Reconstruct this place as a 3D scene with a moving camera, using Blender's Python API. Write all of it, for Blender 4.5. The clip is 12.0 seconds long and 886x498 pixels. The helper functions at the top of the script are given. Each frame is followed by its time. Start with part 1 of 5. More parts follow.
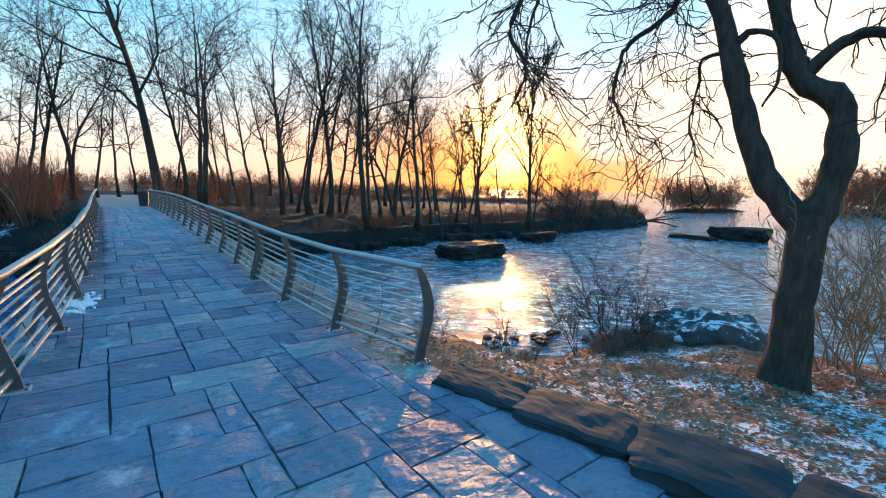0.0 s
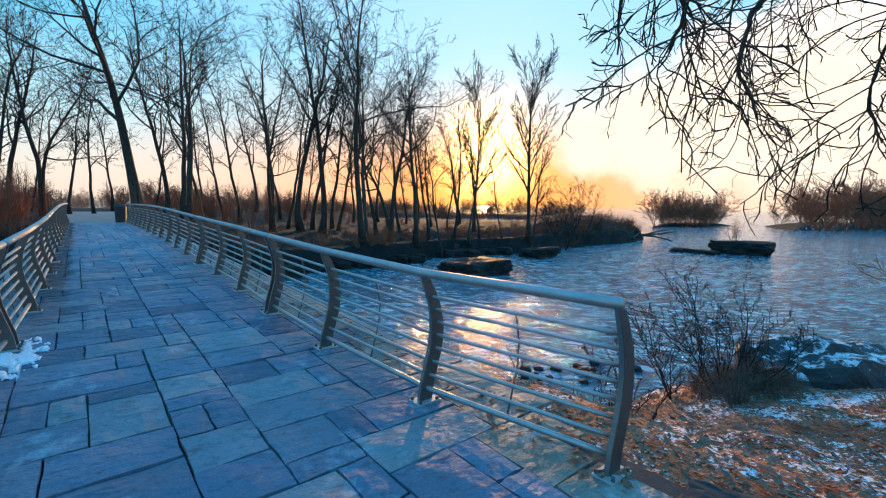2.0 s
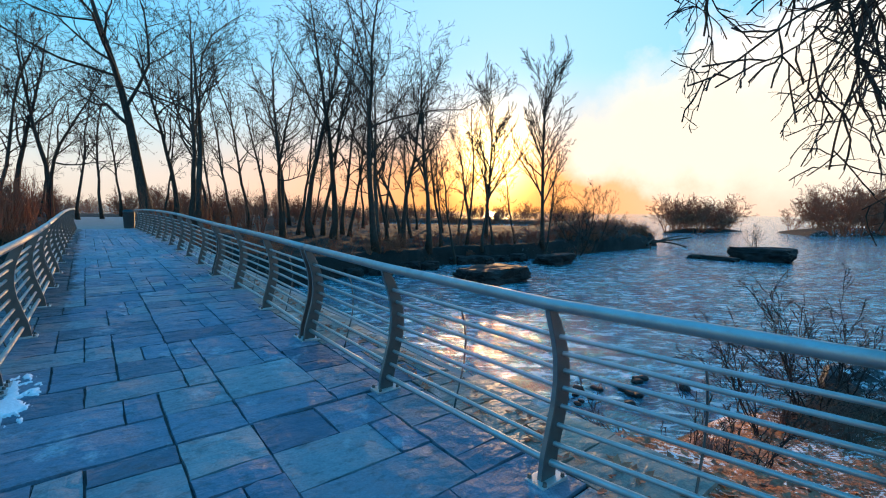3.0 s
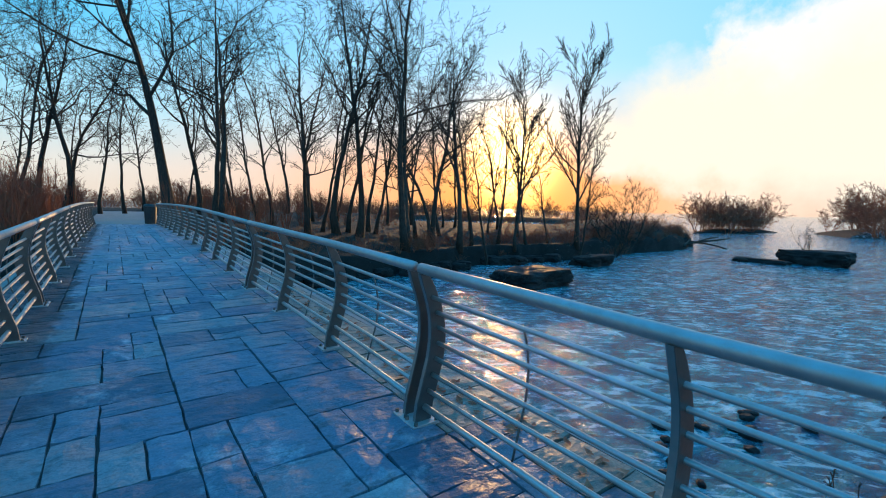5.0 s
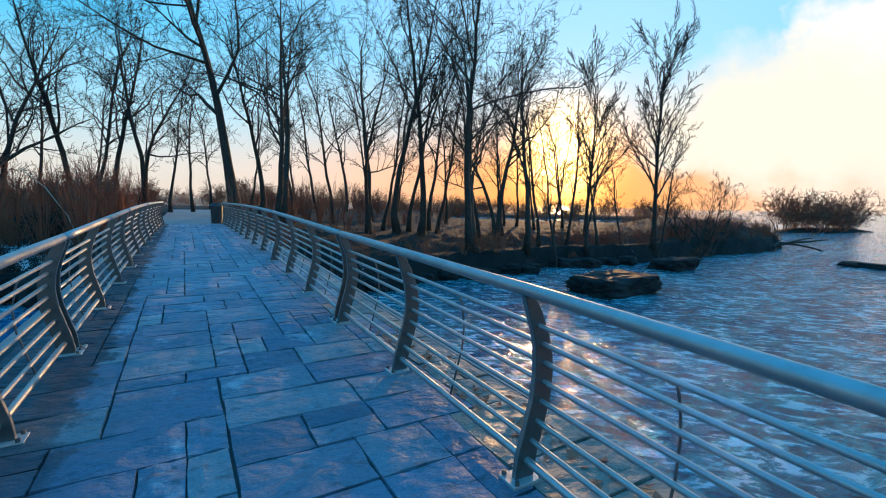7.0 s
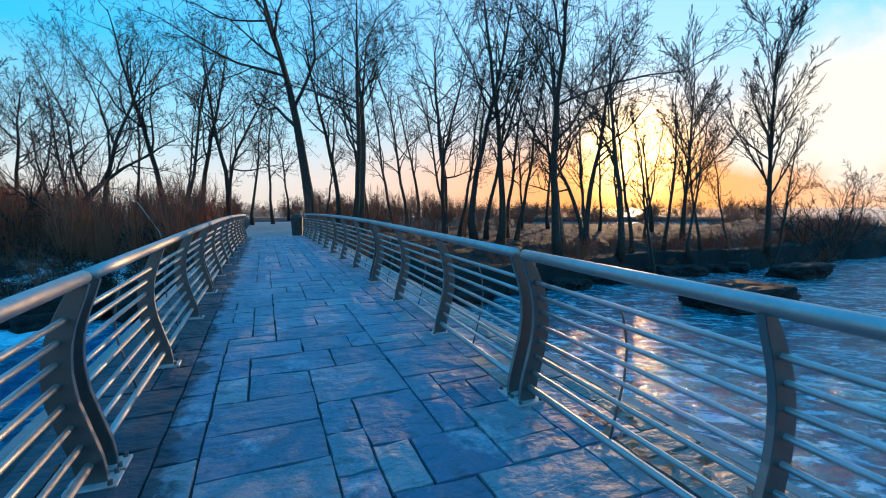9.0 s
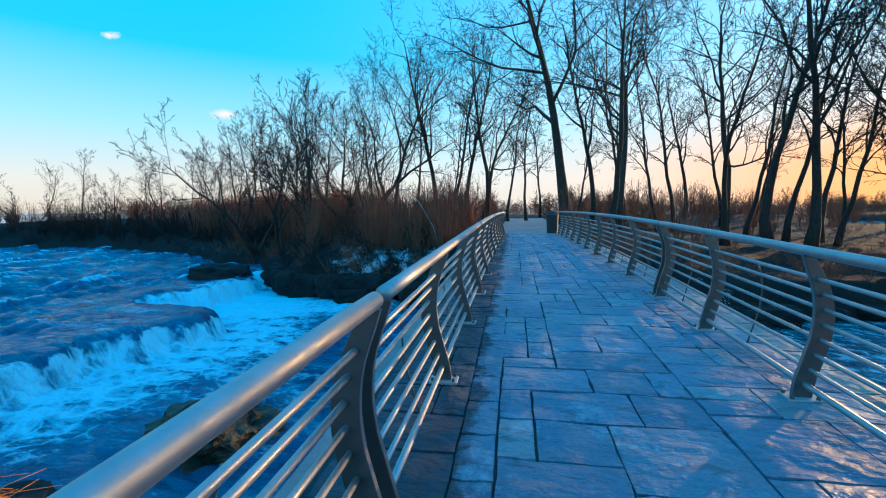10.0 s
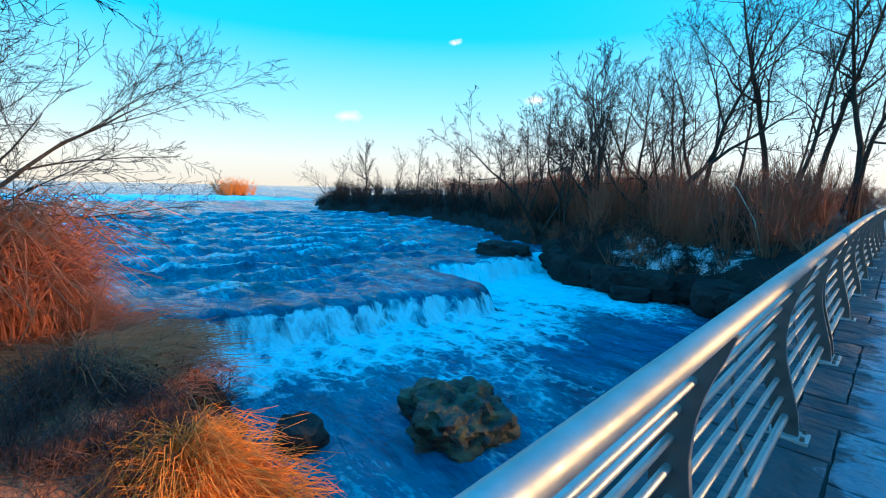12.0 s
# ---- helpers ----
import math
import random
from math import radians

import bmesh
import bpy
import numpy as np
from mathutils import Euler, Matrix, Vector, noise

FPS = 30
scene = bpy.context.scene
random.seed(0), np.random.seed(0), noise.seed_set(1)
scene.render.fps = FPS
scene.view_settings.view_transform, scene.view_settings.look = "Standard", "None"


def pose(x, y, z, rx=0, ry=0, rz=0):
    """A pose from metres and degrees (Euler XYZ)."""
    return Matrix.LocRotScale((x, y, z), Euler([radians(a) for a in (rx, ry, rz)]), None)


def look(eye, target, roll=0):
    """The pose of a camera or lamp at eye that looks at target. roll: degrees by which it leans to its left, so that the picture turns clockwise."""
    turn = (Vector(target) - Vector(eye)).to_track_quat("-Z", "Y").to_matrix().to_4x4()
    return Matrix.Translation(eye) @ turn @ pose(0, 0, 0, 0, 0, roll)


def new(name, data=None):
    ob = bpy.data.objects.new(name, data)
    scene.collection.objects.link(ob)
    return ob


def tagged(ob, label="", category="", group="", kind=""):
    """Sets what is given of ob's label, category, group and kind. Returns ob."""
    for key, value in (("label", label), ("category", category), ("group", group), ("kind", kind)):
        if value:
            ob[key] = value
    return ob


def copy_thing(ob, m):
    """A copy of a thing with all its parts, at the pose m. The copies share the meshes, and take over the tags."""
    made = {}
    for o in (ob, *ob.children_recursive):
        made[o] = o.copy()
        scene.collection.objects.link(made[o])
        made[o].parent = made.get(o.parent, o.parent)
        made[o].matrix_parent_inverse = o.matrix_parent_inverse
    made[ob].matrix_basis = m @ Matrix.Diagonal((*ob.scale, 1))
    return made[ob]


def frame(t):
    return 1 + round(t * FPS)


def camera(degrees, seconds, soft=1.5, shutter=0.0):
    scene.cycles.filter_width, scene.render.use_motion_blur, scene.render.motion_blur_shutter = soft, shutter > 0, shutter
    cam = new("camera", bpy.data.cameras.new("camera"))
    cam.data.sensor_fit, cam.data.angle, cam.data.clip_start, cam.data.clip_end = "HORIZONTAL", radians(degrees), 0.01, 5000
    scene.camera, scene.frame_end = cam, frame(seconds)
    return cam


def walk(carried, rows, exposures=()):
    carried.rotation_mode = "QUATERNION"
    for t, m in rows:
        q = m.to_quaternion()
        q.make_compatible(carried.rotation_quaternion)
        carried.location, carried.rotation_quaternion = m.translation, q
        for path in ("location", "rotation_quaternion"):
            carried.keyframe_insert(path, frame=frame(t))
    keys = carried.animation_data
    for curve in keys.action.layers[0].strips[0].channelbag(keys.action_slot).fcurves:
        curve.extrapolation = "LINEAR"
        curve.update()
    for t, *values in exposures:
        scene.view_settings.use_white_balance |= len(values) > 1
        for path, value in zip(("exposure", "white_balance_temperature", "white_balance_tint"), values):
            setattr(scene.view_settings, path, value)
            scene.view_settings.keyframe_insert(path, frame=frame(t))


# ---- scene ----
cam = camera(89.8, 12.0, soft=1.1)
PATH = [
    (0, (-0.018, -0.43, 1.872), (1.186, 1.144, 1.601), 1.2),
    (0.5, (0.065, 0.159, 1.815), (1.313, 1.702, 1.564), 1.0),
    (1, (0.076, 0.737, 1.748), (1.345, 2.266, 1.517), 1.0),
    (1.5, (0.134, 1.306, 1.669), (1.403, 2.837, 1.459), 0.9),
    (2, (0.149, 1.894, 1.626), (1.412, 3.433, 1.43), 0.9),
    (2.5, (0.181, 2.458, 1.605), (1.437, 4.003, 1.422), 1.0),
    (3, (0.199, 3.036, 1.612), (1.445, 4.591, 1.44), 0.9),
    (4.8, (0.45, 5.086, 1.601), (1.646, 6.678, 1.415), 1.2),
    (5, (0.462, 5.293, 1.585), (1.649, 6.892, 1.399), 1.4),
    (5.5, (0.496, 5.859, 1.635), (1.645, 7.485, 1.442), 1.4),
    (6, (0.512, 6.387, 1.63), (1.625, 8.036, 1.431), 1.3),
    (6.5, (0.55, 6.965, 1.614), (1.606, 8.652, 1.411), 1.2),
    (7, (0.593, 7.522, 1.652), (1.594, 9.242, 1.447), 1.3),
    (7.2, (0.594, 7.756, 1.655), (1.58, 9.484, 1.451), 1.4),
    (8.8, (0.534, 9.584, 1.591), (1.374, 11.391, 1.412), -0.5),
    (9, (0.491, 9.775, 1.594), (1.234, 11.623, 1.417), -0.4),
    (9.5, (0.389, 10.249, 1.661), (0.69, 12.218, 1.48), -1.1),
    (10, (0.225, 10.698, 1.634), (-0.093, 12.664, 1.451), -0.7),
    (10.5, (0.167, 11.184, 1.622), (-0.592, 13.023, 1.426), -0.3),
    (11, (0.128, 11.62, 1.653), (-1.016, 13.246, 1.436), 0.3),
    (11.5, (0.066, 12.045, 1.67), (-1.3, 13.485, 1.426), 0.6),
    (12, (0.02, 12.471, 1.692), (-1.398, 13.856, 1.423), 1.2),
]
walk(cam, [(t, look(eye, target, roll)) for t, eye, target, roll in PATH], exposures=[(0, 0.28, 8000, 21), (1.5, 0.14, 7500, 17), (3.0, 0.0, 6950, 12), (6.5, -0.07, 6700, 10), (9.0, -0.02, 6350, 11), (10.0, 0.1, 6250, 6), (11.0, 0.25, 6150, 4), (12.0, 0.25, 6150, 4)])

# ---- world, sun ----
SUN_AZ, SUN_EL = 44.8, 6.6          # degrees from +y towards +x, and above the horizon
sun_way = Vector((math.sin(radians(SUN_AZ)) * math.cos(radians(SUN_EL)), math.cos(radians(SUN_AZ)) * math.cos(radians(SUN_EL)), math.sin(radians(SUN_EL))))


def sky_way(az, el):
    return (math.sin(radians(az)) * math.cos(radians(el)), math.cos(radians(az)) * math.cos(radians(el)), math.sin(radians(el)))


def link(nt, a, b):
    nt.links.new(a, b)


def node(nt, kind, **props):
    n = nt.nodes.new(kind)
    for key, value in props.items():
        n.inputs[key].default_value = value
    return n


def math_node(nt, op, a, b=None, clamp=False):
    n = nt.nodes.new("ShaderNodeMath")
    n.operation, n.use_clamp = op, clamp
    for i, v in enumerate((a, b)):
        if v is None:
            continue
        if isinstance(v, (int, float)):
            n.inputs[i].default_value = v
        else:
            link(nt, v, n.inputs[i])
    return n.outputs[0]


def mix_color(nt, fac, a, b, blend="MIX"):
    n = nt.nodes.new("ShaderNodeMix")
    n.data_type, n.blend_type = "RGBA", blend
    for idx, v in ((0, fac), (6, a), (7, b)):
        if isinstance(v, (int, float)):
            n.inputs[idx].default_value = v
        elif isinstance(v, tuple):
            n.inputs[idx].default_value = (*v, 1) if len(v) == 3 else v
        else:
            link(nt, v, n.inputs[idx])
    return n.outputs[2]


def ramp(nt, fac, stops):
    n = nt.nodes.new("ShaderNodeValToRGB")
    el = n.color_ramp.elements
    while len(el) < len(stops):
        el.new(0.5)
    for e, (p, c) in zip(el, stops):
        e.position = p
        e.color = (c, c, c, 1) if isinstance(c, (int, float)) else (*c, 1)
    link(nt, fac, n.inputs[0])
    return n.outputs[0]


world = bpy.data.worlds.new("world")
scene.world = world
world.use_nodes = True
wn = world.node_tree
wn.nodes.clear()
sky = wn.nodes.new("ShaderNodeTexSky")
sky.sky_type, sky.sun_disc = "NISHITA", False
sky.sun_elevation, sky.sun_rotation = radians(SUN_EL), radians(SUN_AZ)
sky.air_density, sky.dust_density, sky.ozone_density = 1.0, 1.0, 2.0
vivid = wn.nodes.new("ShaderNodeHueSaturation")
vivid.inputs["Saturation"].default_value = 1.35
vivid.inputs["Hue"].default_value = 0.485
link(wn, sky.outputs[0], vivid.inputs["Color"])
gen = wn.nodes.new("ShaderNodeTexCoord")
way = wn.nodes.new("ShaderNodeVectorMath")
way.operation = "NORMALIZE"
link(wn, gen.outputs["Generated"], way.inputs[0])


def towards(az, el):
    d = wn.nodes.new("ShaderNodeVectorMath")
    d.operation = "DOT_PRODUCT"
    link(wn, way.outputs[0], d.inputs[0])
    d.inputs[1].default_value = sky_way(az, el)
    return d.outputs["Value"]


# bright aureole round the low sun
sep = wn.nodes.new("ShaderNodeSeparateXYZ")
link(wn, way.outputs[0], sep.inputs[0])
# clear winter evening: cream at the horizon, cyan above, deep blue overhead
blue = ramp(wn, sep.outputs[2], [(0.0, (8.0, 7.0, 6.0)), (0.06, (7.8, 7.7, 7.4)), (0.16, (3.8, 7.6, 9.6)), (0.30, (0.3, 5.9, 10.4)), (0.5, (0.1, 5.5, 12.4)), (0.7, (0.4, 6.1, 14.2)), (1.0, (0.4, 6.1, 14.6))])
clear = mix_color(wn, 0.87, vivid.outputs[0], blue)
near_sun = math_node(wn, "POWER", math_node(wn, "MAXIMUM", towards(SUN_AZ, SUN_EL), 0.0), 420.0)
wide_sun = math_node(wn, "POWER", math_node(wn, "MAXIMUM", towards(SUN_AZ, SUN_EL), 0.0), 7.0)
pale = math_node(wn, "MULTIPLY", math_node(wn, "POWER", math_node(wn, "MAXIMUM", towards(SUN_AZ, SUN_EL), 0.0), 3.5), 0.58)
glow = mix_color(wn, pale, clear, (6.6, 9.0, 10.6))
low_sky = ramp(wn, sep.outputs[2], [(0.0, 1.0), (0.08, 0.9), (0.17, 0.3), (0.28, 0.0)])
glow = mix_color(wn, math_node(wn, "MULTIPLY", wide_sun, low_sky), glow, (11.5, 4.3, 0.6))
glow = mix_color(wn, math_node(wn, "POWER", wide_sun, 18.0), glow, (3.5, 1.5, 0.3), "ADD")
glow = mix_color(wn, near_sun, glow, (60.0, 40.0, 14.0), "ADD")
# clouds: a bank of white cumulus over the river, small puffs elsewhere
cn = node(wn, "ShaderNodeTexNoise", Scale=7.0, Detail=7.0, Roughness=0.6)
link(wn, way.outputs[0], cn.inputs["Vector"])


tall = wn.nodes.new("ShaderNodeVectorMath")
tall.operation = "MULTIPLY"
tall.inputs[1].default_value = (1.0, 1.0, 2.4)
link(wn, way.outputs[0], tall.inputs[0])


def cloud(acc, az, el, half, rough, colour, flat=False):
    d = math_node(wn, "ARCCOSINE", math_node(wn, "MINIMUM", towards(az, el), 1.0))
    if flat:    # wider than high
        far = wn.nodes.new("ShaderNodeVectorMath")
        far.operation = "DISTANCE"
        link(wn, tall.outputs[0], far.inputs[0])
        w = sky_way(az, el)
        far.inputs[1].default_value = (w[0], w[1], w[2] * 2.4)
        d = far.outputs["Value"]
    edge = math_node(wn, "SUBTRACT", radians(half), d)
    wob = math_node(wn, "MULTIPLY", math_node(wn, "SUBTRACT", cn.outputs["Fac"], 0.5), rough)
    m = math_node(wn, "MULTIPLY", math_node(wn, "ADD", edge, wob), 1 / radians(half * 0.6), clamp=True)
    return mix_color(wn, m, acc, colour)


WHITE, CREAM = (9.4, 9.2, 9.0), (9.6, 8.9, 7.6)
for az, el, half, rough in ((73, 16, 6, 0.3), (80, 16, 8, 0.3), (68, 9, 8, 0.25), (90, 10, 10, 0.3), (62, 10, 8, 0.2), (57, 7, 5, 0.15), (78, 8, 10, 0.2)):
    glow = cloud(glow, az, el, half, rough, WHITE if el > 12 else CREAM)
for az, el, half in ((-44.8, 17.2, 1.2), (-36, 26, 1.3), (-22, 27, 3.6), (-34.5, 10.8, 2.2), (-58, 8.5, 2.4)):
    glow = cloud(glow, az, el, half, 0.16, (8.0, 7.4, 7.2), True)
back = node(wn, "ShaderNodeBackground", Strength=0.12)
link(wn, glow, back.inputs["Color"])
out = wn.nodes.new("ShaderNodeOutputWorld")
link(wn, back.outputs[0], out.inputs["Surface"])

lamp = bpy.data.lights.new("sun", "SUN")
lamp.energy, lamp.angle, lamp.color = 5.0, radians(0.6), (1.0, 0.58, 0.25)
sun = new("sun", lamp)
sun.matrix_world = look(sun_way * 100, (0, 0, 0))

# ---- materials ----
def material(name, rough=0.7, metal=0.0, spec=0.5):
    m = bpy.data.materials.new(name)
    m.use_nodes = True
    nt = m.node_tree
    b = nt.nodes["Principled BSDF"]
    b.inputs["Roughness"].default_value = rough
    b.inputs["Metallic"].default_value = metal
    b.inputs["Specular IOR Level"].default_value = spec
    return m, nt, b


def coords(nt, which="Object", scale=(1, 1, 1)):
    c = nt.nodes.new("ShaderNodeTexCoord")
    mp = nt.nodes.new("ShaderNodeMapping")
    mp.inputs["Scale"].default_value = scale
    link(nt, c.outputs[which], mp.inputs["Vector"])
    return mp.outputs[0]


def world_pos(nt, scale=(1, 1, 1)):
    g = nt.nodes.new("ShaderNodeNewGeometry")
    mp = nt.nodes.new("ShaderNodeMapping")
    mp.inputs["Scale"].default_value = scale
    link(nt, g.outputs["Position"], mp.inputs["Vector"])
    return mp.outputs[0]


def noise_tex(nt, vec, scale, detail=5.0, rough=0.6):
    n = node(nt, "ShaderNodeTexNoise", Scale=scale, Detail=detail, Roughness=rough)
    link(nt, vec, n.inputs["Vector"])
    return n.outputs["Fac"]


def bump(nt, b, height, strength, distance, normal=None):
    n = node(nt, "ShaderNodeBump", Strength=strength, Distance=distance)
    link(nt, height, n.inputs["Height"])
    if normal:
        link(nt, normal, n.inputs["Normal"])
    link(nt, n.outputs[0], b.inputs["Normal"])
    return n.outputs[0]


def two_tone(name, a, b_col, scale, rough, metal=0.0, bump_scale=None, bump_amount=0.3, dist=0.01, spec=0.5):
    m, nt, b = material(name, rough, metal, spec)
    p = world_pos(nt)
    f = ramp(nt, noise_tex(nt, p, scale), [(0.35, 0.0), (0.65, 1.0)])
    g = ramp(nt, noise_tex(nt, p, scale * 9), [(0.3, 0.0), (0.7, 1.0)])
    c = mix_color(nt, f, a, b_col)
    c = mix_color(nt, math_node(nt, "MULTIPLY", g, 0.35), c, tuple(v * 0.55 for v in a))
    link(nt, c, b.inputs["Base Color"])
    if bump_scale:
        bump(nt, b, noise_tex(nt, p, bump_scale, 6.0), bump_amount, dist)
    return m


def paving_material(name, tints, wet=0.55):
    m, nt, b = material(name, wet, 0.0, 0.3)
    p = world_pos(nt)
    info = nt.nodes.new("ShaderNodeObjectInfo")
    isl = nt.nodes.new("ShaderNodeNewGeometry")
    rnd = math_node(nt, "FRACT", math_node(nt, "ADD", info.outputs["Random"], isl.outputs["Random Per Island"]))
    base = ramp(nt, rnd, tints)
    big = ramp(nt, noise_tex(nt, p, 1.1), [(0.35, 0.0), (0.68, 1.0)])
    c = mix_color(nt, math_node(nt, "MULTIPLY", big, 0.42), base, (0.13, 0.135, 0.15))
    frost = ramp(nt, noise_tex(nt, world_pos(nt, (1.0, 0.8, 1.0)), 2.3, 8.0, 0.7), [(0.57, 0.0), (0.68, 1.0)])
    c = mix_color(nt, math_node(nt, "MULTIPLY", frost, 0.5), c, (0.55, 0.57, 0.6))
    # damp, dirt-dark strip along the foot of the upstream railing
    sx = nt.nodes.new("ShaderNodeSeparateXYZ")
    link(nt, p, sx.inputs[0])
    edge = math_node(nt, "ADD", math_node(nt, "MULTIPLY", sx.outputs[0], -1.6), math_node(nt, "MULTIPLY", noise_tex(nt, p, 2.6, 7.0, 0.7), 1.3))
    span = math_node(nt, "MULTIPLY", math_node(nt, "SUBTRACT", sx.outputs[1], 7.5), 0.25, clamp=True)
    damp = math_node(nt, "MULTIPLY", ramp(nt, edge, [(0.62, 0.0), (0.74, 1.0)]), span)
    c = mix_color(nt, math_node(nt, "MULTIPLY", math_node(nt, "MULTIPLY", math_node(nt, "SUBTRACT", sx.outputs[1], 12.0), 0.3, clamp=True), 0.27), c, (0.42, 0.47, 0.52))    # frost film on the open span, with the grazing sky reflection painted in
    c = mix_color(nt, math_node(nt, "MULTIPLY", damp, 0.85), c, (0.035, 0.035, 0.04))
    chip = ramp(nt, noise_tex(nt, world_pos(nt, (1.0, 1.9, 1.0)), 7.0, 8.0, 0.72), [(0.36, 1.0), (0.47, 0.0)])
    c = mix_color(nt, math_node(nt, "MULTIPLY", chip, 0.55), c, (0.07, 0.07, 0.075))
    grit = ramp(nt, noise_tex(nt, p, 60.0, 3.0), [(0.35, 0.0), (0.65, 1.0)])
    c = mix_color(nt, math_node(nt, "MULTIPLY", grit, 0.22), c, (0.05, 0.05, 0.055))
    link(nt, c, b.inputs["Base Color"])
    link(nt, ramp(nt, noise_tex(nt, p, 1.7, 4.0), [(0.3, 0.45), (0.7, 0.8)]), b.inputs["Roughness"])
    # cleft stone relief: long ripples and chips
    rip = noise_tex(nt, world_pos(nt, (1.0, 1.35, 1.0)), 3.6, 2.5, 0.45)
    ridge = math_node(nt, "ABSOLUTE", math_node(nt, "SUBTRACT", noise_tex(nt, world_pos(nt, (1.0, 1.5, 1.0)), 6.5, 4.0, 0.55), 0.5))
    n0 = node(nt, "ShaderNodeBump", Strength=1.0, Distance=0.09)
    link(nt, rip, n0.inputs["Height"])
    n1 = node(nt, "ShaderNodeBump", Strength=0.8, Distance=0.05)
    link(nt, ridge, n1.inputs["Height"])
    link(nt, n0.outputs[0], n1.inputs["Normal"])
    bump(nt, b, noise_tex(nt, p, 40.0, 3.0), 0.25, 0.003, n1.outputs[0])
    return m


GREYS = [(0.0, (0.072, 0.112, 0.165)), (0.3, (0.16, 0.225, 0.30)), (0.6, (0.11, 0.165, 0.24)), (1.0, (0.28, 0.295, 0.31))]
BROWNS = [(0.0, (0.23, 0.16, 0.12)), (0.35, (0.33, 0.24, 0.18)), (0.7, (0.26, 0.20, 0.165)), (1.0, (0.36, 0.28, 0.21))]
M_PAVE = paving_material("stamped stone paving", GREYS)
M_PAVE_EDGE = paving_material("brown edge paving", BROWNS)
M_JOINT = two_tone("dark joint grit", (0.03, 0.03, 0.033), (0.06, 0.055, 0.05), 3.0, 0.9, bump_scale=60)
M_FASCIA = two_tone("deck concrete", (0.22, 0.21, 0.2), (0.30, 0.28, 0.26), 2.0, 0.85, bump_scale=30)


def steel(name, colour, rough, metal, grain=0.15):
    m, nt, b = material(name, rough, metal)
    p = world_pos(nt)
    f = noise_tex(nt, p, 9.0, 5.0)
    dirty = ramp(nt, f, [(0.4, 0.0), (0.75, 1.0)])
    link(nt, mix_color(nt, math_node(nt, "MULTIPLY", dirty, 0.45), colour, tuple(v * 0.6 for v in colour)), b.inputs["Base Color"])
    link(nt, ramp(nt, noise_tex(nt, p, 25.0), [(0.3, rough - 0.06), (0.7, rough + 0.12)]), b.inputs["Roughness"])
    bump(nt, b, noise_tex(nt, p, 140.0, 2.0), grain, 0.001)
    return m


M_RAIL = steel("brushed steel pipe", (0.41, 0.405, 0.40), 0.5, 0.88)
M_ROD = steel("steel rod", (0.46, 0.455, 0.45), 0.45, 0.85)
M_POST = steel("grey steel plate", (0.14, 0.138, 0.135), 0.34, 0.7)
M_EDGE = steel("sunlit bare steel edge", (0.27, 0.26, 0.25), 0.36, 0.7)
M_PLATE = steel("galvanised base plate", (0.50, 0.50, 0.50), 0.5, 0.6)
M_BOLT = steel("dark bolt", (0.18, 0.17, 0.16), 0.5, 0.8)
M_BIN = two_tone("black bin metal", (0.02, 0.02, 0.022), (0.035, 0.033, 0.03), 4.0, 0.5)


def bark(name, a, b_col):
    m, nt, b = material(name, 0.9, 0.0, 0.2)
    p = world_pos(nt, (1, 1, 0.25))
    f = noise_tex(nt, p, 14.0, 6.0, 0.65)
    link(nt, mix_color(nt, ramp(nt, f, [(0.3, 0.0), (0.7, 1.0)]), a, b_col), b.inputs["Base Color"])
    bump(nt, b, f, 0.9, 0.03)
    return m


M_BARK = bark("grey brown bark", (0.03, 0.023, 0.019), (0.085, 0.066, 0.054))
M_TWIG = two_tone("brown twig", (0.028, 0.02, 0.018), (0.05, 0.036, 0.03), 3.0, 0.85, spec=0.2)
M_BRUSH = two_tone("red brown brush", (0.38, 0.115, 0.06), (0.22, 0.085, 0.055), 0.35, 0.85, spec=0.2)
M_REED = two_tone("orange dead grass", (0.92, 0.27, 0.035), (0.74, 0.20, 0.035), 1.2, 0.7, spec=0.25)
M_REED_RED = two_tone("russet dead grass", (0.80, 0.20, 0.075), (0.58, 0.15, 0.075), 1.2, 0.75, spec=0.25)
M_REED_DARK = two_tone("dull bramble stem", (0.15, 0.085, 0.075), (0.28, 0.13, 0.085), 1.2, 0.8, spec=0.2)
M_BRAMBLE = two_tone("purple brown bramble stem", (0.06, 0.035, 0.04), (0.17, 0.075, 0.055), 1.6, 0.8, spec=0.2)
M_STRAW = two_tone("pale straw stem", (0.40, 0.27, 0.16), (0.24, 0.15, 0.09), 1.6, 0.8, spec=0.2)
M_LEAF = two_tone("fallen leaf", (0.36, 0.085, 0.05), (0.52, 0.20, 0.12), 6.0, 0.8, spec=0.2)
M_ROCK = two_tone("dark wet limestone", (0.014, 0.013, 0.013), (0.04, 0.036, 0.033), 1.1, 0.75, bump_scale=7, bump_amount=0.9, dist=0.06, spec=0.15)
M_SLAB = two_tone("grey kerb boulder", (0.020, 0.046, 0.050), (0.010, 0.022, 0.026), 1.6, 0.85, bump_scale=22, bump_amount=0.4, dist=0.008, spec=0.2)


def mossy():
    m, nt, b = material("mossy wet rock", 0.5)
    p = world_pos(nt)
    f = ramp(nt, noise_tex(nt, p, 3.2, 7.0, 0.7), [(0.42, 0.0), (0.6, 1.0)])
    c = mix_color(nt, f, (0.012, 0.011, 0.010), (0.06, 0.055, 0.018))
    link(nt, c, b.inputs["Base Color"])
    bump(nt, b, noise_tex(nt, p, 9.0, 7.0), 1.0, 0.08)
    return m


M_MOSS = mossy()


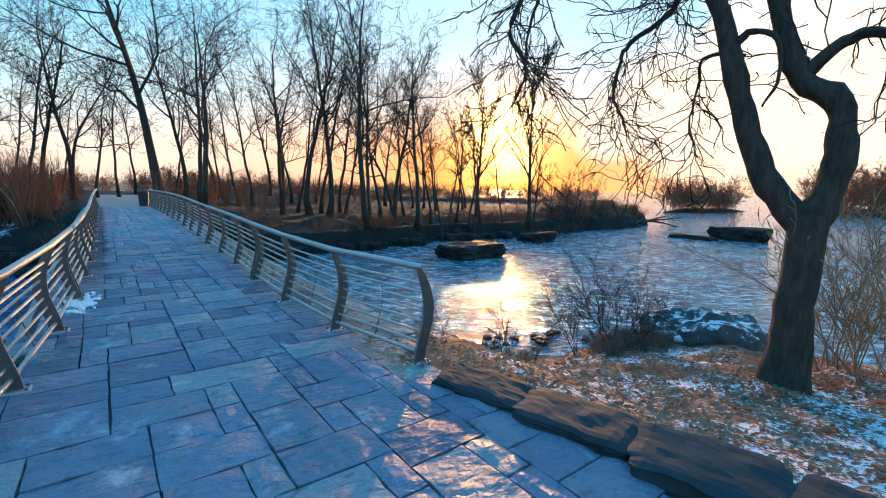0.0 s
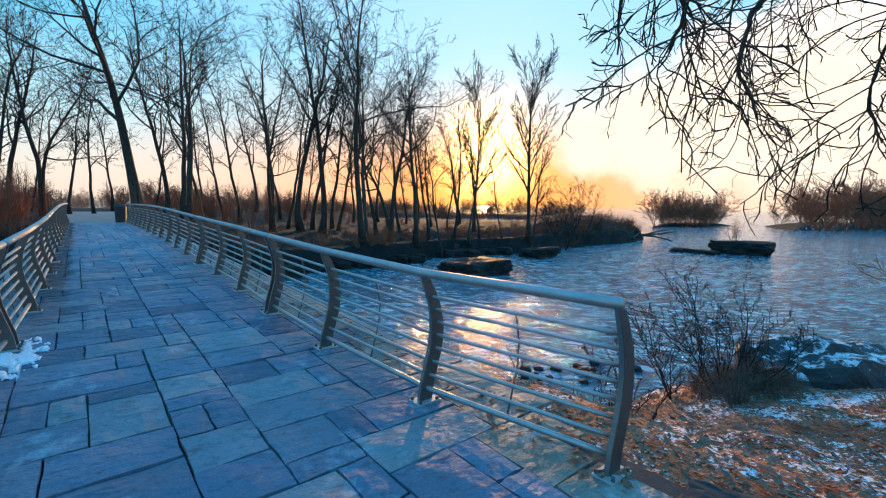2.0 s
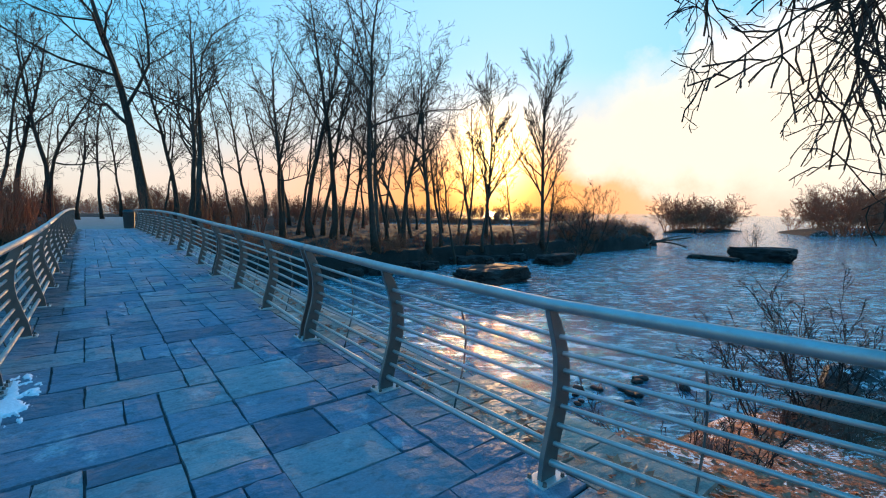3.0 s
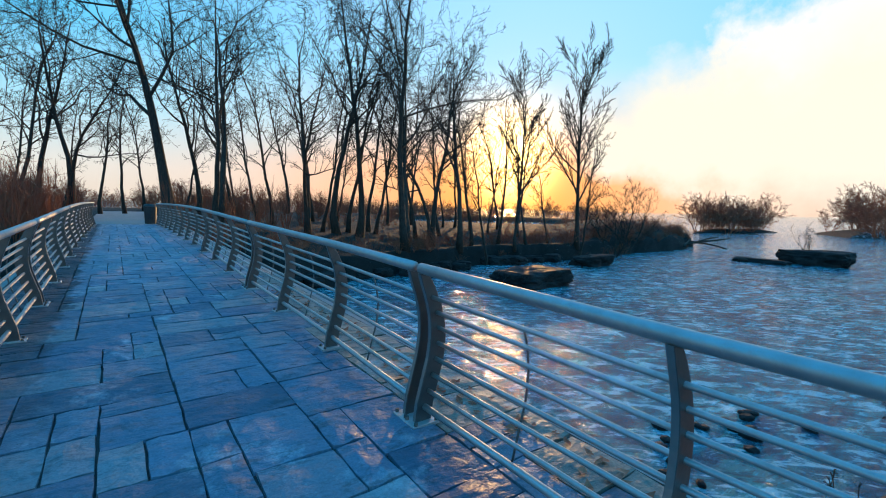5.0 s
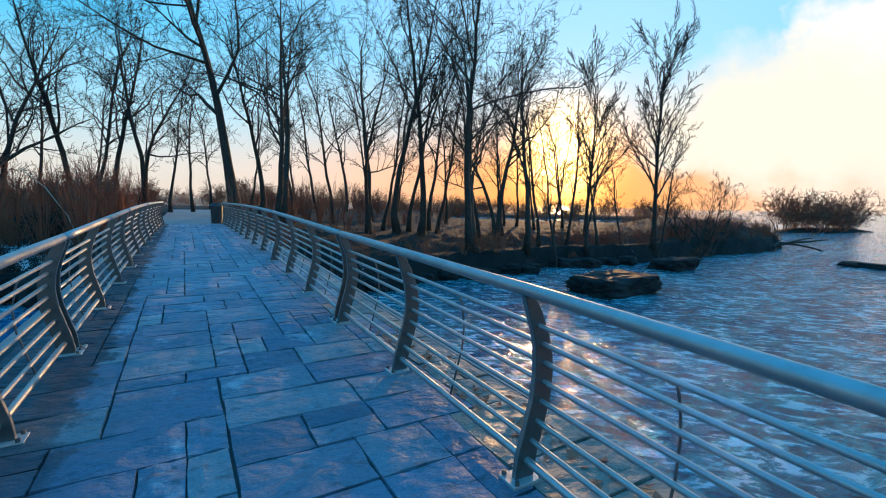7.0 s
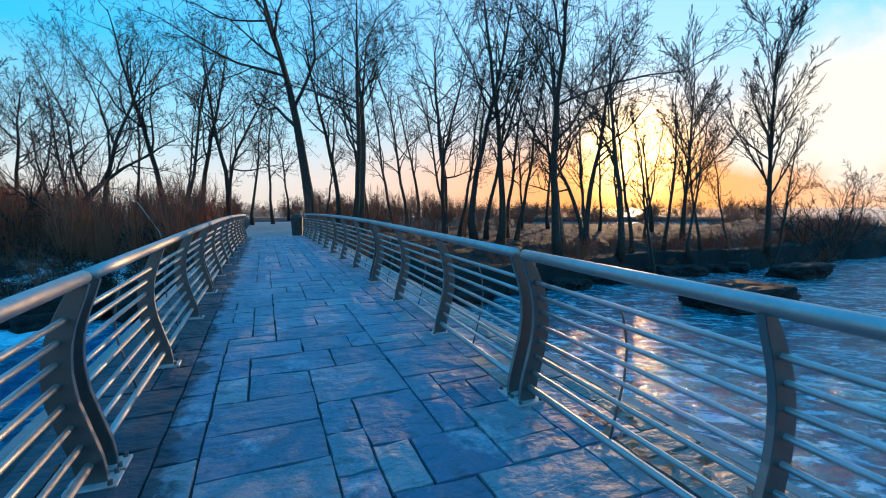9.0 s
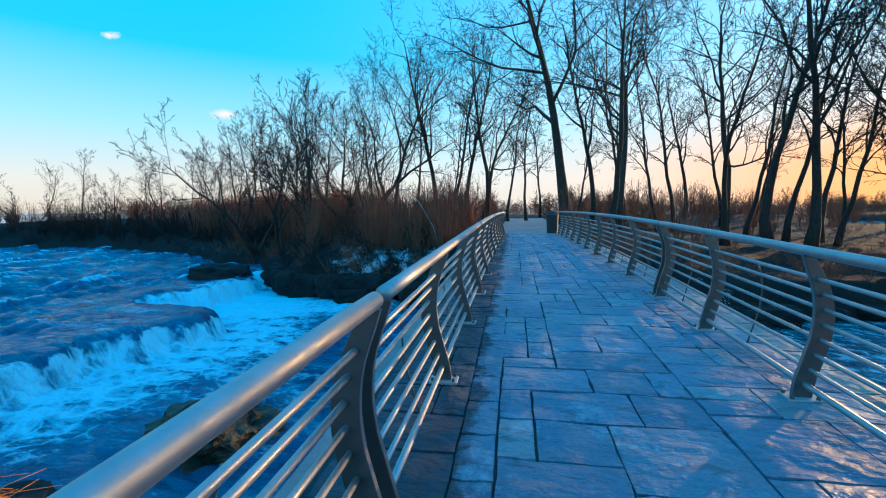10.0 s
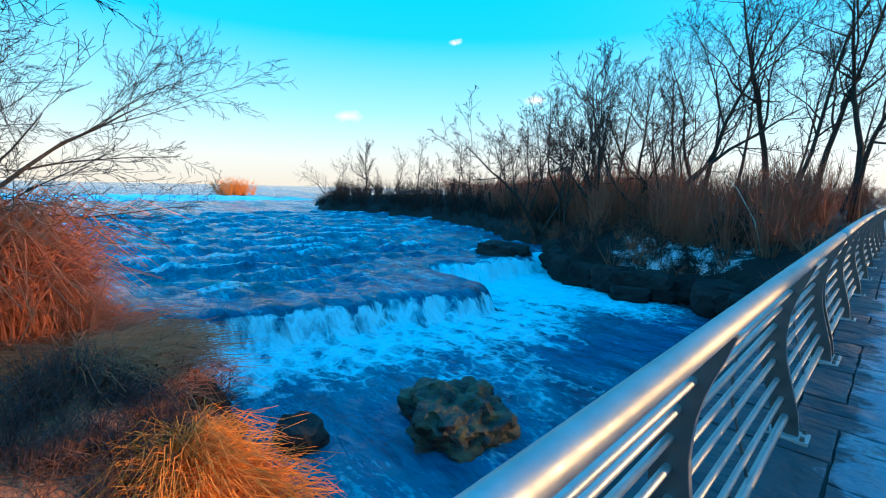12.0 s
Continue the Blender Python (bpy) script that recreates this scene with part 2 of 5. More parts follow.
def snowy_rock():
    m, nt, b = material("rock under thin snow", 0.7)
    p = world_pos(nt)
    g = nt.nodes.new("ShaderNodeNewGeometry")
    sep = nt.nodes.new("ShaderNodeSeparateXYZ")
    link(nt, g.outputs["Normal"], sep.inputs[0])
    f = math_node(nt, "ADD", noise_tex(nt, p, 5.0, 7.0, 0.7), math_node(nt, "MULTIPLY", sep.outputs[2], 0.35))
    s = ramp(nt, f, [(0.80, 0.0), (0.90, 1.0)])
    link(nt, mix_color(nt, s, (0.05, 0.045, 0.045), (0.75, 0.77, 0.8)), b.inputs["Base Color"])
    bump(nt, b, noise_tex(nt, p, 8.0, 7.0), 0.9, 0.08)
    return m


M_SNOWROCK = snowy_rock()


def ground_material():
    m, nt, b = material("leaf litter, soil and snow", 0.9, 0.0, 0.2)
    p = world_pos(nt)
    leaf = noise_tex(nt, p, 22.0, 4.0, 0.7)
    c = mix_color(nt, ramp(nt, leaf, [(0.35, 0.0), (0.65, 1.0)]), (0.20, 0.06, 0.035), (0.52, 0.20, 0.10))
    dark = ramp(nt, noise_tex(nt, p, 0.6, 5.0), [(0.4, 0.0), (0.65, 1.0)])
    c = mix_color(nt, math_node(nt, "MULTIPLY", dark, 0.65), c, (0.10, 0.045, 0.035))
    snow = math_node(nt, "ADD", math_node(nt, "MULTIPLY", noise_tex(nt, p, 1.3, 5.0), 0.5), math_node(nt, "MULTIPLY", noise_tex(nt, p, 21.0, 5.0, 0.7), 0.6))
    at = nt.nodes.new("ShaderNodeAttribute")
    at.attribute_name = "snow"
    snow = math_node(nt, "ADD", snow, math_node(nt, "MULTIPLY", math_node(nt, "SUBTRACT", at.outputs["Fac"], 0.5), 0.3))
    rk = nt.nodes.new("ShaderNodeAttribute")
    rk.attribute_name = "rock"
    rocky = math_node(nt, "ADD", rk.outputs["Fac"], math_node(nt, "MULTIPLY", math_node(nt, "SUBTRACT", noise_tex(nt, p, 2.0, 6.0), 0.5), 0.8))
    c = mix_color(nt, ramp(nt, rocky, [(0.4, 0.0), (0.6, 1.0)]), c, (0.02, 0.018, 0.016))
    c = mix_color(nt, ramp(nt, snow, [(0.57, 0.0), (0.62, 1.0)]), c, (0.72, 0.74, 0.78))
    link(nt, c, b.inputs["Base Color"])
    n1 = node(nt, "ShaderNodeBump", Strength=0.8, Distance=0.04)
    link(nt, leaf, n1.inputs["Height"])
    bump(nt, b, noise_tex(nt, p, 2.5, 6.0), 0.6, 0.15, n1.outputs[0])
    return m


M_GROUND = ground_material()


def water_material():
    m, nt, b = material("river water", 0.08, 0.0, 0.42)
    b.inputs["IOR"].default_value = 1.33
    p = world_pos(nt, (1.0, 1.0, 0.35))
    at = nt.nodes.new("ShaderNodeAttribute")
    at.attribute_name = "foam"
    fine = noise_tex(nt, world_pos(nt, (0.8, 1.7, 0.12)), 2.6, 10.0, 0.76)
    vor = node(nt, "ShaderNodeTexVoronoi", Scale=1.6)
    vor.feature = "DISTANCE_TO_EDGE"
    warp = nt.nodes.new("ShaderNodeVectorMath")
    warp.operation = "ADD"
    wn2 = node(nt, "ShaderNodeTexNoise", Scale=1.5, Detail=4.0)
    link(nt, p, wn2.inputs["Vector"])
    link(nt, p, warp.inputs[0])
    link(nt, wn2.outputs["Color"], warp.inputs[1])
    link(nt, warp.outputs[0], vor.inputs["Vector"])
    lace = ramp(nt, vor.outputs["Distance"], [(0.0, 1.0), (0.16, 0.0)])
    f = math_node(nt, "ADD", at.outputs["Fac"], math_node(nt, "MULTIPLY", math_node(nt, "SUBTRACT", fine, 0.5), 1.15))
    f = math_node(nt, "ADD", f, math_node(nt, "MULTIPLY", math_node(nt, "MULTIPLY", lace, at.outputs["Fac"]), 0.45))
    foam = ramp(nt, f, [(0.44, 0.0), (0.62, 0.45), (0.8, 0.85), (1.0, 1.0)])
    depth = ramp(nt, noise_tex(nt, p, 0.25, 4.0), [(0.35, 0.0), (0.7, 1.0)])
    place = nt.nodes.new("ShaderNodeSeparateXYZ")
    link(nt, world_pos(nt), place.inputs[0])
    below = math_node(nt, "MULTIPLY", math_node(nt, "ADD", place.outputs[0], 2.0), 0.15, True)   # shallower green water below the bridge
    c = mix_color(nt, depth, (0.002, 0.10, 0.22), (0.004, 0.19, 0.27))
    c = mix_color(nt, below, c, mix_color(nt, depth, (0.002, 0.13, 0.17), (0.004, 0.22, 0.24)))
    # broken riffle crests, drawn out across the current; their sky reflection painted pale
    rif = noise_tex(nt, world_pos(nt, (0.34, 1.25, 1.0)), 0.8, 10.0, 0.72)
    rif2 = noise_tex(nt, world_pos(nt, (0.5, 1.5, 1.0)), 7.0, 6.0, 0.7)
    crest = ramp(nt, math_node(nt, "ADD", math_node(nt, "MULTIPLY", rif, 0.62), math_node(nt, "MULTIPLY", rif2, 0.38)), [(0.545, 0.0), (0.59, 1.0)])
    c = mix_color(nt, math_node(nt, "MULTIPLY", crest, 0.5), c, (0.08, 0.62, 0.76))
    # wave faces that mirror no bright sky, darkened in the colour
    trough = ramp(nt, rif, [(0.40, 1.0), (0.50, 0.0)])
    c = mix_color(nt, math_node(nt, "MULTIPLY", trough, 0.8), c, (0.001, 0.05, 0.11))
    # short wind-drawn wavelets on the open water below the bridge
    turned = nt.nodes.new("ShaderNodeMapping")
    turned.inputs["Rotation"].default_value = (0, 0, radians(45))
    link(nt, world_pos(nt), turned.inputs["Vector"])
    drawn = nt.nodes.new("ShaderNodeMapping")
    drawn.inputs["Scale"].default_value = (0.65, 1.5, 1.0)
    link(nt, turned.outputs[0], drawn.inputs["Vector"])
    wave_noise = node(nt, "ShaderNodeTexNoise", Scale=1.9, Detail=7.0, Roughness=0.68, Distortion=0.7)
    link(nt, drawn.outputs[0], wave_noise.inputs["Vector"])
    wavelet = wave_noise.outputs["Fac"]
    # sky glints and the dark slopes between them, painted into the base colour
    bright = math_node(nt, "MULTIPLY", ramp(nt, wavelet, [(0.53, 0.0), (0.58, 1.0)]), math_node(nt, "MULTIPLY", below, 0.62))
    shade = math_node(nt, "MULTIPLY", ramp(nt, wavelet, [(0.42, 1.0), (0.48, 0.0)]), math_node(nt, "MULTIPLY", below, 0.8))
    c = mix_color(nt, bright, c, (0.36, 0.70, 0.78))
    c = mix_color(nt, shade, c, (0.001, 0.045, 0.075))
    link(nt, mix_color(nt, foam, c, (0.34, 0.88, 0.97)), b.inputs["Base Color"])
    link(nt, ramp(nt, foam, [(0.0, 0.07), (1.0, 0.7)]), b.inputs["Roughness"])
    w1 = noise_tex(nt, world_pos(nt, (1.0, 2.0, 1.0)), 0.9, 6.0, 0.6)
    n1 = node(nt, "ShaderNodeBump", Strength=0.9, Distance=0.6)
    calm = ramp(nt, below, [(0.0, 0.85), (1.0, 0.16)])   # calmer below the bridge
    link(nt, calm, n1.inputs["Strength"])
    link(nt, w1, n1.inputs["Height"])
    n2 = node(nt, "ShaderNodeBump", Strength=1.0, Distance=0.075)
    link(nt, noise_tex(nt, world_pos(nt, (0.9, 1.9, 1.0)), 3.6, 5.0, 0.55), n2.inputs["Height"])
    n3 = node(nt, "ShaderNodeBump", Strength=0.5, Distance=0.16)
    link(nt, wavelet, n3.inputs["Height"])
    link(nt, math_node(nt, "MULTIPLY", below, 0.6), n3.inputs["Strength"])
    link(nt, n1.outputs[0], n3.inputs["Normal"])
    link(nt, n3.outputs[0], n2.inputs["Normal"])
    bump(nt, b, f, 0.6, 0.06, n2.outputs[0])
    return m


M_WATER = water_material()
M_SNOW = two_tone("thin wind-blown snow", (0.74, 0.77, 0.82), (0.84, 0.86, 0.9), 6.0, 0.8, bump_scale=25, bump_amount=0.4, dist=0.01)
M_PALE = two_tone("pale dead wood", (0.42, 0.34, 0.26), (0.30, 0.23, 0.17), 5.0, 0.8)

# ---- mesh helpers ----
def mesh_data(name, verts, faces, mat, smooth=False):
    me = bpy.data.meshes.new(name)
    me.from_pydata([tuple(v) for v in verts], [], [tuple(f) for f in faces])
    me.materials.append(mat)
    if smooth:
        me.polygons.foreach_set("use_smooth", [True] * len(me.polygons))
    me.update()
    return me


def part_data(name, me, parent=None, label=""):
    ob = new(name, me)
    if parent is not None:
        ob.parent = parent
    return tagged(ob, label)


def part(name, bm, mat, parent=None, label="", smooth=False):
    me = bpy.data.meshes.new(name)
    bm.to_mesh(me)
    bm.free()
    me.materials.append(mat)
    if smooth:
        me.polygons.foreach_set("use_smooth", [True] * len(me.polygons))
    return part_data(name, me, parent, label)


def empty(name, place=(0, 0, 0)):
    ob = new(name)
    ob.location = place
    return ob


def box_bm(x0, x1, y0, y1, z0, z1, bevel=0.0):
    bm = bmesh.new()
    bmesh.ops.create_cube(bm, size=1.0, matrix=Matrix.LocRotScale(((x0 + x1) / 2, (y0 + y1) / 2, (z0 + z1) / 2), None, (x1 - x0, y1 - y0, z1 - z0)))
    if bevel:
        bmesh.ops.bevel(bm, geom=bm.edges[:], offset=bevel, segments=2, affect="EDGES", profile=0.6)
    return bm


def tubes(lines, sides=6, caps=True):
    """Verts and faces of tubes along polylines: lines of (points, radii)."""
    verts, faces = [], []
    for pts, rad in lines:
        pts = np.asarray(pts, float)
        n = len(pts)
        tang = np.gradient(pts, axis=0)
        tang /= np.maximum(np.linalg.norm(tang, axis=1), 1e-9)[:, None]
        ref = np.array((0.0, 0.0, 1.0)) if abs(tang[0][2]) < 0.8 else np.array((1.0, 0.0, 0.0))
        u = np.cross(tang, ref)
        u /= np.maximum(np.linalg.norm(u, axis=1), 1e-9)[:, None]
        w = np.cross(tang, u)
        b0 = len(verts)
        ang = np.arange(sides) * 2 * math.pi / sides
        r = np.broadcast_to(np.asarray(rad, float), (n,))
        ring = pts[:, None, :] + r[:, None, None] * (np.cos(ang)[None, :, None] * u[:, None, :] + np.sin(ang)[None, :, None] * w[:, None, :])
        verts.extend(ring.reshape(-1, 3).tolist())
        for i in range(n - 1):
            a = b0 + i * sides
            for k in range(sides):
                k2 = (k + 1) % sides
                faces.append((a + k, a + k2, a + sides + k2, a + sides + k))
        if caps:
            faces.append(tuple(b0 + k for k in reversed(range(sides))))
            faces.append(tuple(b0 + (n - 1) * sides + k for k in range(sides)))
    return verts, faces


def signed_distance(poly, x, y):
    """Distance to a closed polygon's edge, positive inside."""
    p = np.asarray(poly, float)
    best = np.full(x.shape, 1e18)
    inside = np.zeros(x.shape, bool)
    for (ax, ay), (bx, by) in zip(p, np.roll(p, -1, axis=0)):
        ex, ey = bx - ax, by - ay
        t = np.clip(((x - ax) * ex + (y - ay) * ey) / (ex * ex + ey * ey), 0, 1)
        best = np.minimum(best, (x - ax - t * ex) ** 2 + (y - ay - t * ey) ** 2)
        cross = (ay > y) != (by > y)
        with np.errstate(divide="ignore", invalid="ignore"):
            inside ^= cross & (x < ex * (y - ay) / (ey if ey else 1e-9) + ax)
    return np.where(inside, 1, -1) * np.sqrt(best)


def waves(x, y, scale, seed, octaves=4):
    """Cheap smooth noise, about -1 to 1."""
    rng = np.random.RandomState(seed)
    total, amp, f = np.zeros(x.shape), 1.0, 1.0 / scale
    for _ in range(octaves):
        for _ in range(3):
            a, ph = rng.uniform(0, 2 * math.pi), rng.uniform(0, 2 * math.pi)
            total += amp * np.sin((x * math.cos(a) + y * math.sin(a)) * f * 2 * math.pi + ph + 1.3 * np.sin((x * math.sin(a) - y * math.cos(a)) * f * 3.1 + ph)) / 3
        amp, f = amp * 0.5, f * 1.93
    return total


def smooth(a, b, v):
    t = np.clip((v - a) / (b - a), 0, 1)
    return t * t * (3 - 2 * t)


def grid_mesh(name, xs, ys, height, mat, attributes=()):
    X, Y = np.meshgrid(xs, ys)
    Z = height(X, Y)
    nx, ny = len(xs), len(ys)
    verts = np.stack((X, Y, Z), -1).reshape(-1, 3)
    i = (np.arange(ny - 1)[:, None] * nx + np.arange(nx - 1)[None, :]).reshape(-1)
    faces = np.stack((i, i + 1, i + nx + 1, i + nx), -1)
    me = mesh_data(name, verts.tolist(), faces.tolist(), mat, True)
    for key, f in attributes:
        at = me.attributes.new(key, "FLOAT", "POINT")
        at.data.foreach_set("value", f(X, Y).reshape(-1).astype(np.float32))
    return me


def steps(*runs):
    out = []
    for a, b, n in runs:
        out.extend(np.linspace(a, b, n, endpoint=False))
    return np.array(out + [runs[-1][1]])


# ---- plan ----
WATER, UPPER_WATER = -3.0, -2.15
NEAR_LAND = [(-4000, -300), (-400, -20), (-90, 8), (-45, 12), (-26, 13), (-17, 14.3), (-10.6, 15.6), (-6.6, 15.2), (-4.2, 12.6), (-1.5, 9.0),
             (2.5, 7.8), (5.6, 6.7), (8.6, 6.9), (10.8, 6.2), (12.8, 4.6), (14.5, 1.5), (17.5, -5), (26, -16), (60, -60), (300, -400), (300, -4000), (-4000, -4000)]
ISLAND = [(-2, 29.3), (3, 29.0), (9, 30.2), (18.9, 31.2), (25.7, 32.7), (33, 31.6), (45, 32), (58, 32.5), (66, 34.5), (72, 42), (66, 60), (40, 85), (0, 110),
          (-60, 120), (-96, 90), (-80, 55), (-66, 48.5), (-45, 51), (-30, 46), (-21, 40), (-17.2, 38.3), (-15.2, 36.2), (-11.3, 32.6), (-8, 32.4), (-5.6, 32.9)]
ISLETS = [[(108, 54), (125, 49), (146, 48), (150, 55), (125, 60)], [(128, 30), (150, 22), (200, -10), (260, -60), (280, 0), (190, 45), (150, 42)],
          [(-150, 62), (-156, 68), (-160, 76), (-168, 74), (-162, 62)],
          [(-70, 150), (0, 172), (60, 160), (112, 128), (150, 98), (185, 112), (140, 165), (70, 205), (0, 215), (-80, 195)]]
FALL = [(-4000, -200), (-400, 0), (-60, 5), (-19, 13), (-16.6, 14.1), (-14.8, 15.0), (-13.5, 16.4), (-13.0, 17.9), (-12.5, 19.2), (-12.3, 21.9), (-10.7, 24.6), (-11.7, 26.2),
        (-15.6, 26.8), (-16.2, 28.3), (-14.8, 30.2), (-14.6, 33), (-16.0, 39), (-30, 60), (-4000, 1500)]


def deck_z(y):
    y = np.asarray(y, float)
    return np.interp(y, [3.0, 4.5, 6.0, 7.6, 9.2, 10.7, 12.3, 13.9, 15.4, 17.0, 18.6, 20.5, 23, 26, 29, 32], [0.12, 0.135, 0.175, 0.22, 0.25, 0.275, 0.31, 0.345, 0.378, 0.41, 0.437, 0.455, 0.465, 0.46, 0.445, 0.42])


def land_height(x, y):
    d = signed_distance(NEAR_LAND, x, y) + 0.25 * waves(x, y, 3.0, 3)
    near = 3.05 * (1 - np.exp(-np.maximum(d, 0) / 2.4)) - 0.072 * np.clip(x - 3.5, 0, 14) * smooth(0, 4, d)
    near = np.where(d > 0, near, np.maximum(0.55 * d, -3))
    left = smooth(-1.0, -3.0, x)
    near = near - left * np.clip(0.9 * smooth(1, 6, d), 0, 1.2)
    di = signed_distance(ISLAND, x, y) + 0.5 * waves(x, y, 5.0, 5)
    isl = np.where(di > 0, 1.25 * smooth(0, 0.45, di) + 2.15 * (1 - np.exp(-np.maximum(di, 0) / 3.6)), np.maximum(0.7 * di, -3))
    isl = isl - 1.0 * smooth(25, 18, np.abs(x - y + 13.0)) * smooth(6, 14, x) * smooth(0, 3, di)
    h = np.maximum(near, isl)
    for poly in ISLETS:
        dq = signed_distance(poly, x, y)
        h = np.maximum(h, np.where(dq > 0, 1.3 * (1 - np.exp(-np.maximum(dq, 0) / 3)), np.maximum(0.3 * dq, -3)))
    z = WATER - 0.05 + h + 0.07 * waves(x, y, 1.7, 8) * smooth(-0.5, 1.5, np.maximum(d, di))
    upper = smooth(-0.3, 2.0, signed_distance(FALL, x, y))
    z = z + 0.5 * upper * np.where(h < 1.2, 1, 0)
    # level ground under the approach and the path on the island
    pad = smooth(3.9, 2.6, np.abs(x - 0.9)) * smooth(6.5, 4.5, y)
    z = z * (1 - pad) + pad * (-0.10)
    lane = smooth(3.6, 2.0, np.abs(x - 0.95 - 0.02 * (y - 31))) * smooth(29.5, 31.5, y) * smooth(90, 70, y)
    z = z * (1 - lane) + lane * 0.36
    # clear of the deck's underside
    under = smooth(2.2, 1.6, np.abs(x - 0.9)) * smooth(5.5, 7.0, y) * smooth(30.8, 29.5, y)
    return z * (1 - under) + under * np.minimum(z, -0.35)


def snow_amount(x, y):
    s = 0.42 + 0.0 * x
    s = s + 0.09 * smooth(2.5, 4.5, x) * smooth(12, 8, x) * smooth(12, 6, y)
    s = s - 0.35 * smooth(-1.5, -4, x) * smooth(24, 20, y) * smooth(8, 11, y)
    s = s - 0.30 * smooth(28, 32, y) * smooth(20, 6, np.abs(x - 8)) - 0.35 * smooth(29, 33, y)
    return s + 0.62 * smooth(0.5, -0.5, np.abs(y - 34.3) / 1.6 - 1) * smooth(0.5, -0.5, np.abs(x + 6.5) / 3 - 1)


def rock_amount(x, y):
    di = signed_distance(ISLAND, x, y)
    dn = signed_distance(NEAR_LAND, x, y)
    return np.maximum(smooth(3.2, 0.6, di) * smooth(-2, 0, di), smooth(0.7, 0.1, dn)) * 0.9


gx = steps((-4000, -400, 8), (-400, -90, 22), (-90, -30, 40), (-30, 34, 190), (34, 80, 46), (80, 300, 40), (300, 4000, 10))
gy = steps((-4000, -300, 8), (-300, -12, 20), (-12, 48, 180), (48, 125, 60), (125, 225, 30), (225, 600, 9), (600, 4000, 8))
ground = part_data("ground", grid_mesh("ground", gx, gy, land_height, M_GROUND, (("snow", snow_amount), ("rock", rock_amount))))
tagged(ground, "brown leaf-littered river banks with patches of thin snow", "ground", kind="structure")


def lip(x, y):
    return signed_distance(FALL, x, y) + 0.35 * waves(x, y, 2.6, 21, 3)


def water_height(x, y):
    d = lip(x, y)
    z = WATER + (UPPER_WATER - WATER) * smooth(-0.55, 0.05, d) + 0.004 * np.clip(d, 0, 120)
    near = smooth(140, 30, np.hypot(x, y - 15)) * (1 - 0.65 * smooth(2, 6, x))
    z = z + near * (0.055 * waves(x, y * 1.6, 2.4, 31) + 0.05 * waves(x, y, 0.9, 32, 3) * smooth(-7, -0.5, d) * smooth(1.5, -0.5, d))
    rapid = smooth(1, 6, d) * smooth(90, 40, d)
    z = z + rapid * (0.33 * waves(x * 1.3, y * 0.5, 3.2, 33) + 0.07 * waves(x * 1.6, y * 0.7, 1.3, 34, 2))
    # a smooth dark tongue above the lip, where the sheet bends over the ledge
    return z + 0.10 * smooth(2.5, 0.4, d) * smooth(0.0, 0.4, d)


def foam_amount(x, y):
    d = lip(x, y)
    f = 0.84 * smooth(-6.0, -1.4, d) * smooth(0.12, -0.12, d)
    f = f + 0.15 * smooth(-11, -5, d) * smooth(0.0, -3, d) * (0.6 + 0.5 * waves(x, y, 2.2, 41))
    f = f * (0.85 + 0.25 * waves(x * 0.6, y, 1.1, 42))
    crest = waves(x * 1.3, y * 0.5, 3.2, 33)
    f = f + smooth(0.5, 4, d) * smooth(110, 50, d) * 0.6 * smooth(0.3, 0.8, crest)
    far = smooth(30, 22, np.abs(-x - 138 + 0.12 * y + 6 * waves(x, y, 40, 44))) * smooth(-60, 0, y) * smooth(75, 66, y)
    f = f + 1.1 * far
    # rough water beside the second step, down to the bridge
    run = smooth(3.2, 0.5, np.abs(y - 31.0 + 0.05 * (x + 14) + 0.6 * waves(x, y, 3, 46))) * smooth(-17, -15, x) * smooth(-2, -8, x)
    f = f + 0.62 * run
    # downstream foam streaks, which also paint in the water's bright sky reflection
    right = smooth(4, 10, x) * smooth(160, 60, x)
    f = f + right * (0.05 + 0.20 * smooth(0.3, 0.9, waves(x * 0.8, y * 1.7, 4.0, 45)))
    shoal = smooth(2.2, 0.3, np.hypot(x + 5.2, y - 20.2) - 1.5)
    return np.clip(f + 0.30 * shoal, 0, 1)


wx = steps((-4000, -400, 10), (-400, -60, 60), (-60, -22, 60), (-22, 2, 130), (2, 40, 80), (40, 120, 50), (120, 400, 40), (400, 4000, 10))
wy = steps((-4000, -200, 8), (-200, 4, 30), (4, 13, 24), (13, 34, 125), (34, 80, 60), (80, 400, 60), (400, 4000, 12))
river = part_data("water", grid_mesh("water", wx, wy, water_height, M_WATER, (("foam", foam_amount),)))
tagged(river, "blue fast-flowing river with white foam below a low ledge", "water", kind="structure")

# ---- bridge deck ----
def deck_body():
    ys = np.linspace(5.2, 31.4, 54)
    verts, faces = [], []
    for y in ys:
        z = float(deck_z(y)) - 0.022
        for x, dz in ((-0.80, 0), (2.72, 0), (2.72, -0.18), (2.45, -0.24), (-0.55, -0.24), (-0.80, -0.18)):
            verts.append((x, y, z + dz))
    for i in range(len(ys) - 1):
        for k in range(6):
            faces.append((i * 6 + k, i * 6 + (k + 1) % 6, i * 6 + 6 + (k + 1) % 6, i * 6 + 6 + k))
    faces += [tuple(reversed(range(6))), tuple(range(6 * (len(ys) - 1), 6 * len(ys)))]
    return mesh_data("bridge_deck", [(x, y, z) for x, y, z in verts], [tuple(reversed(f)) for f in faces], M_JOINT)


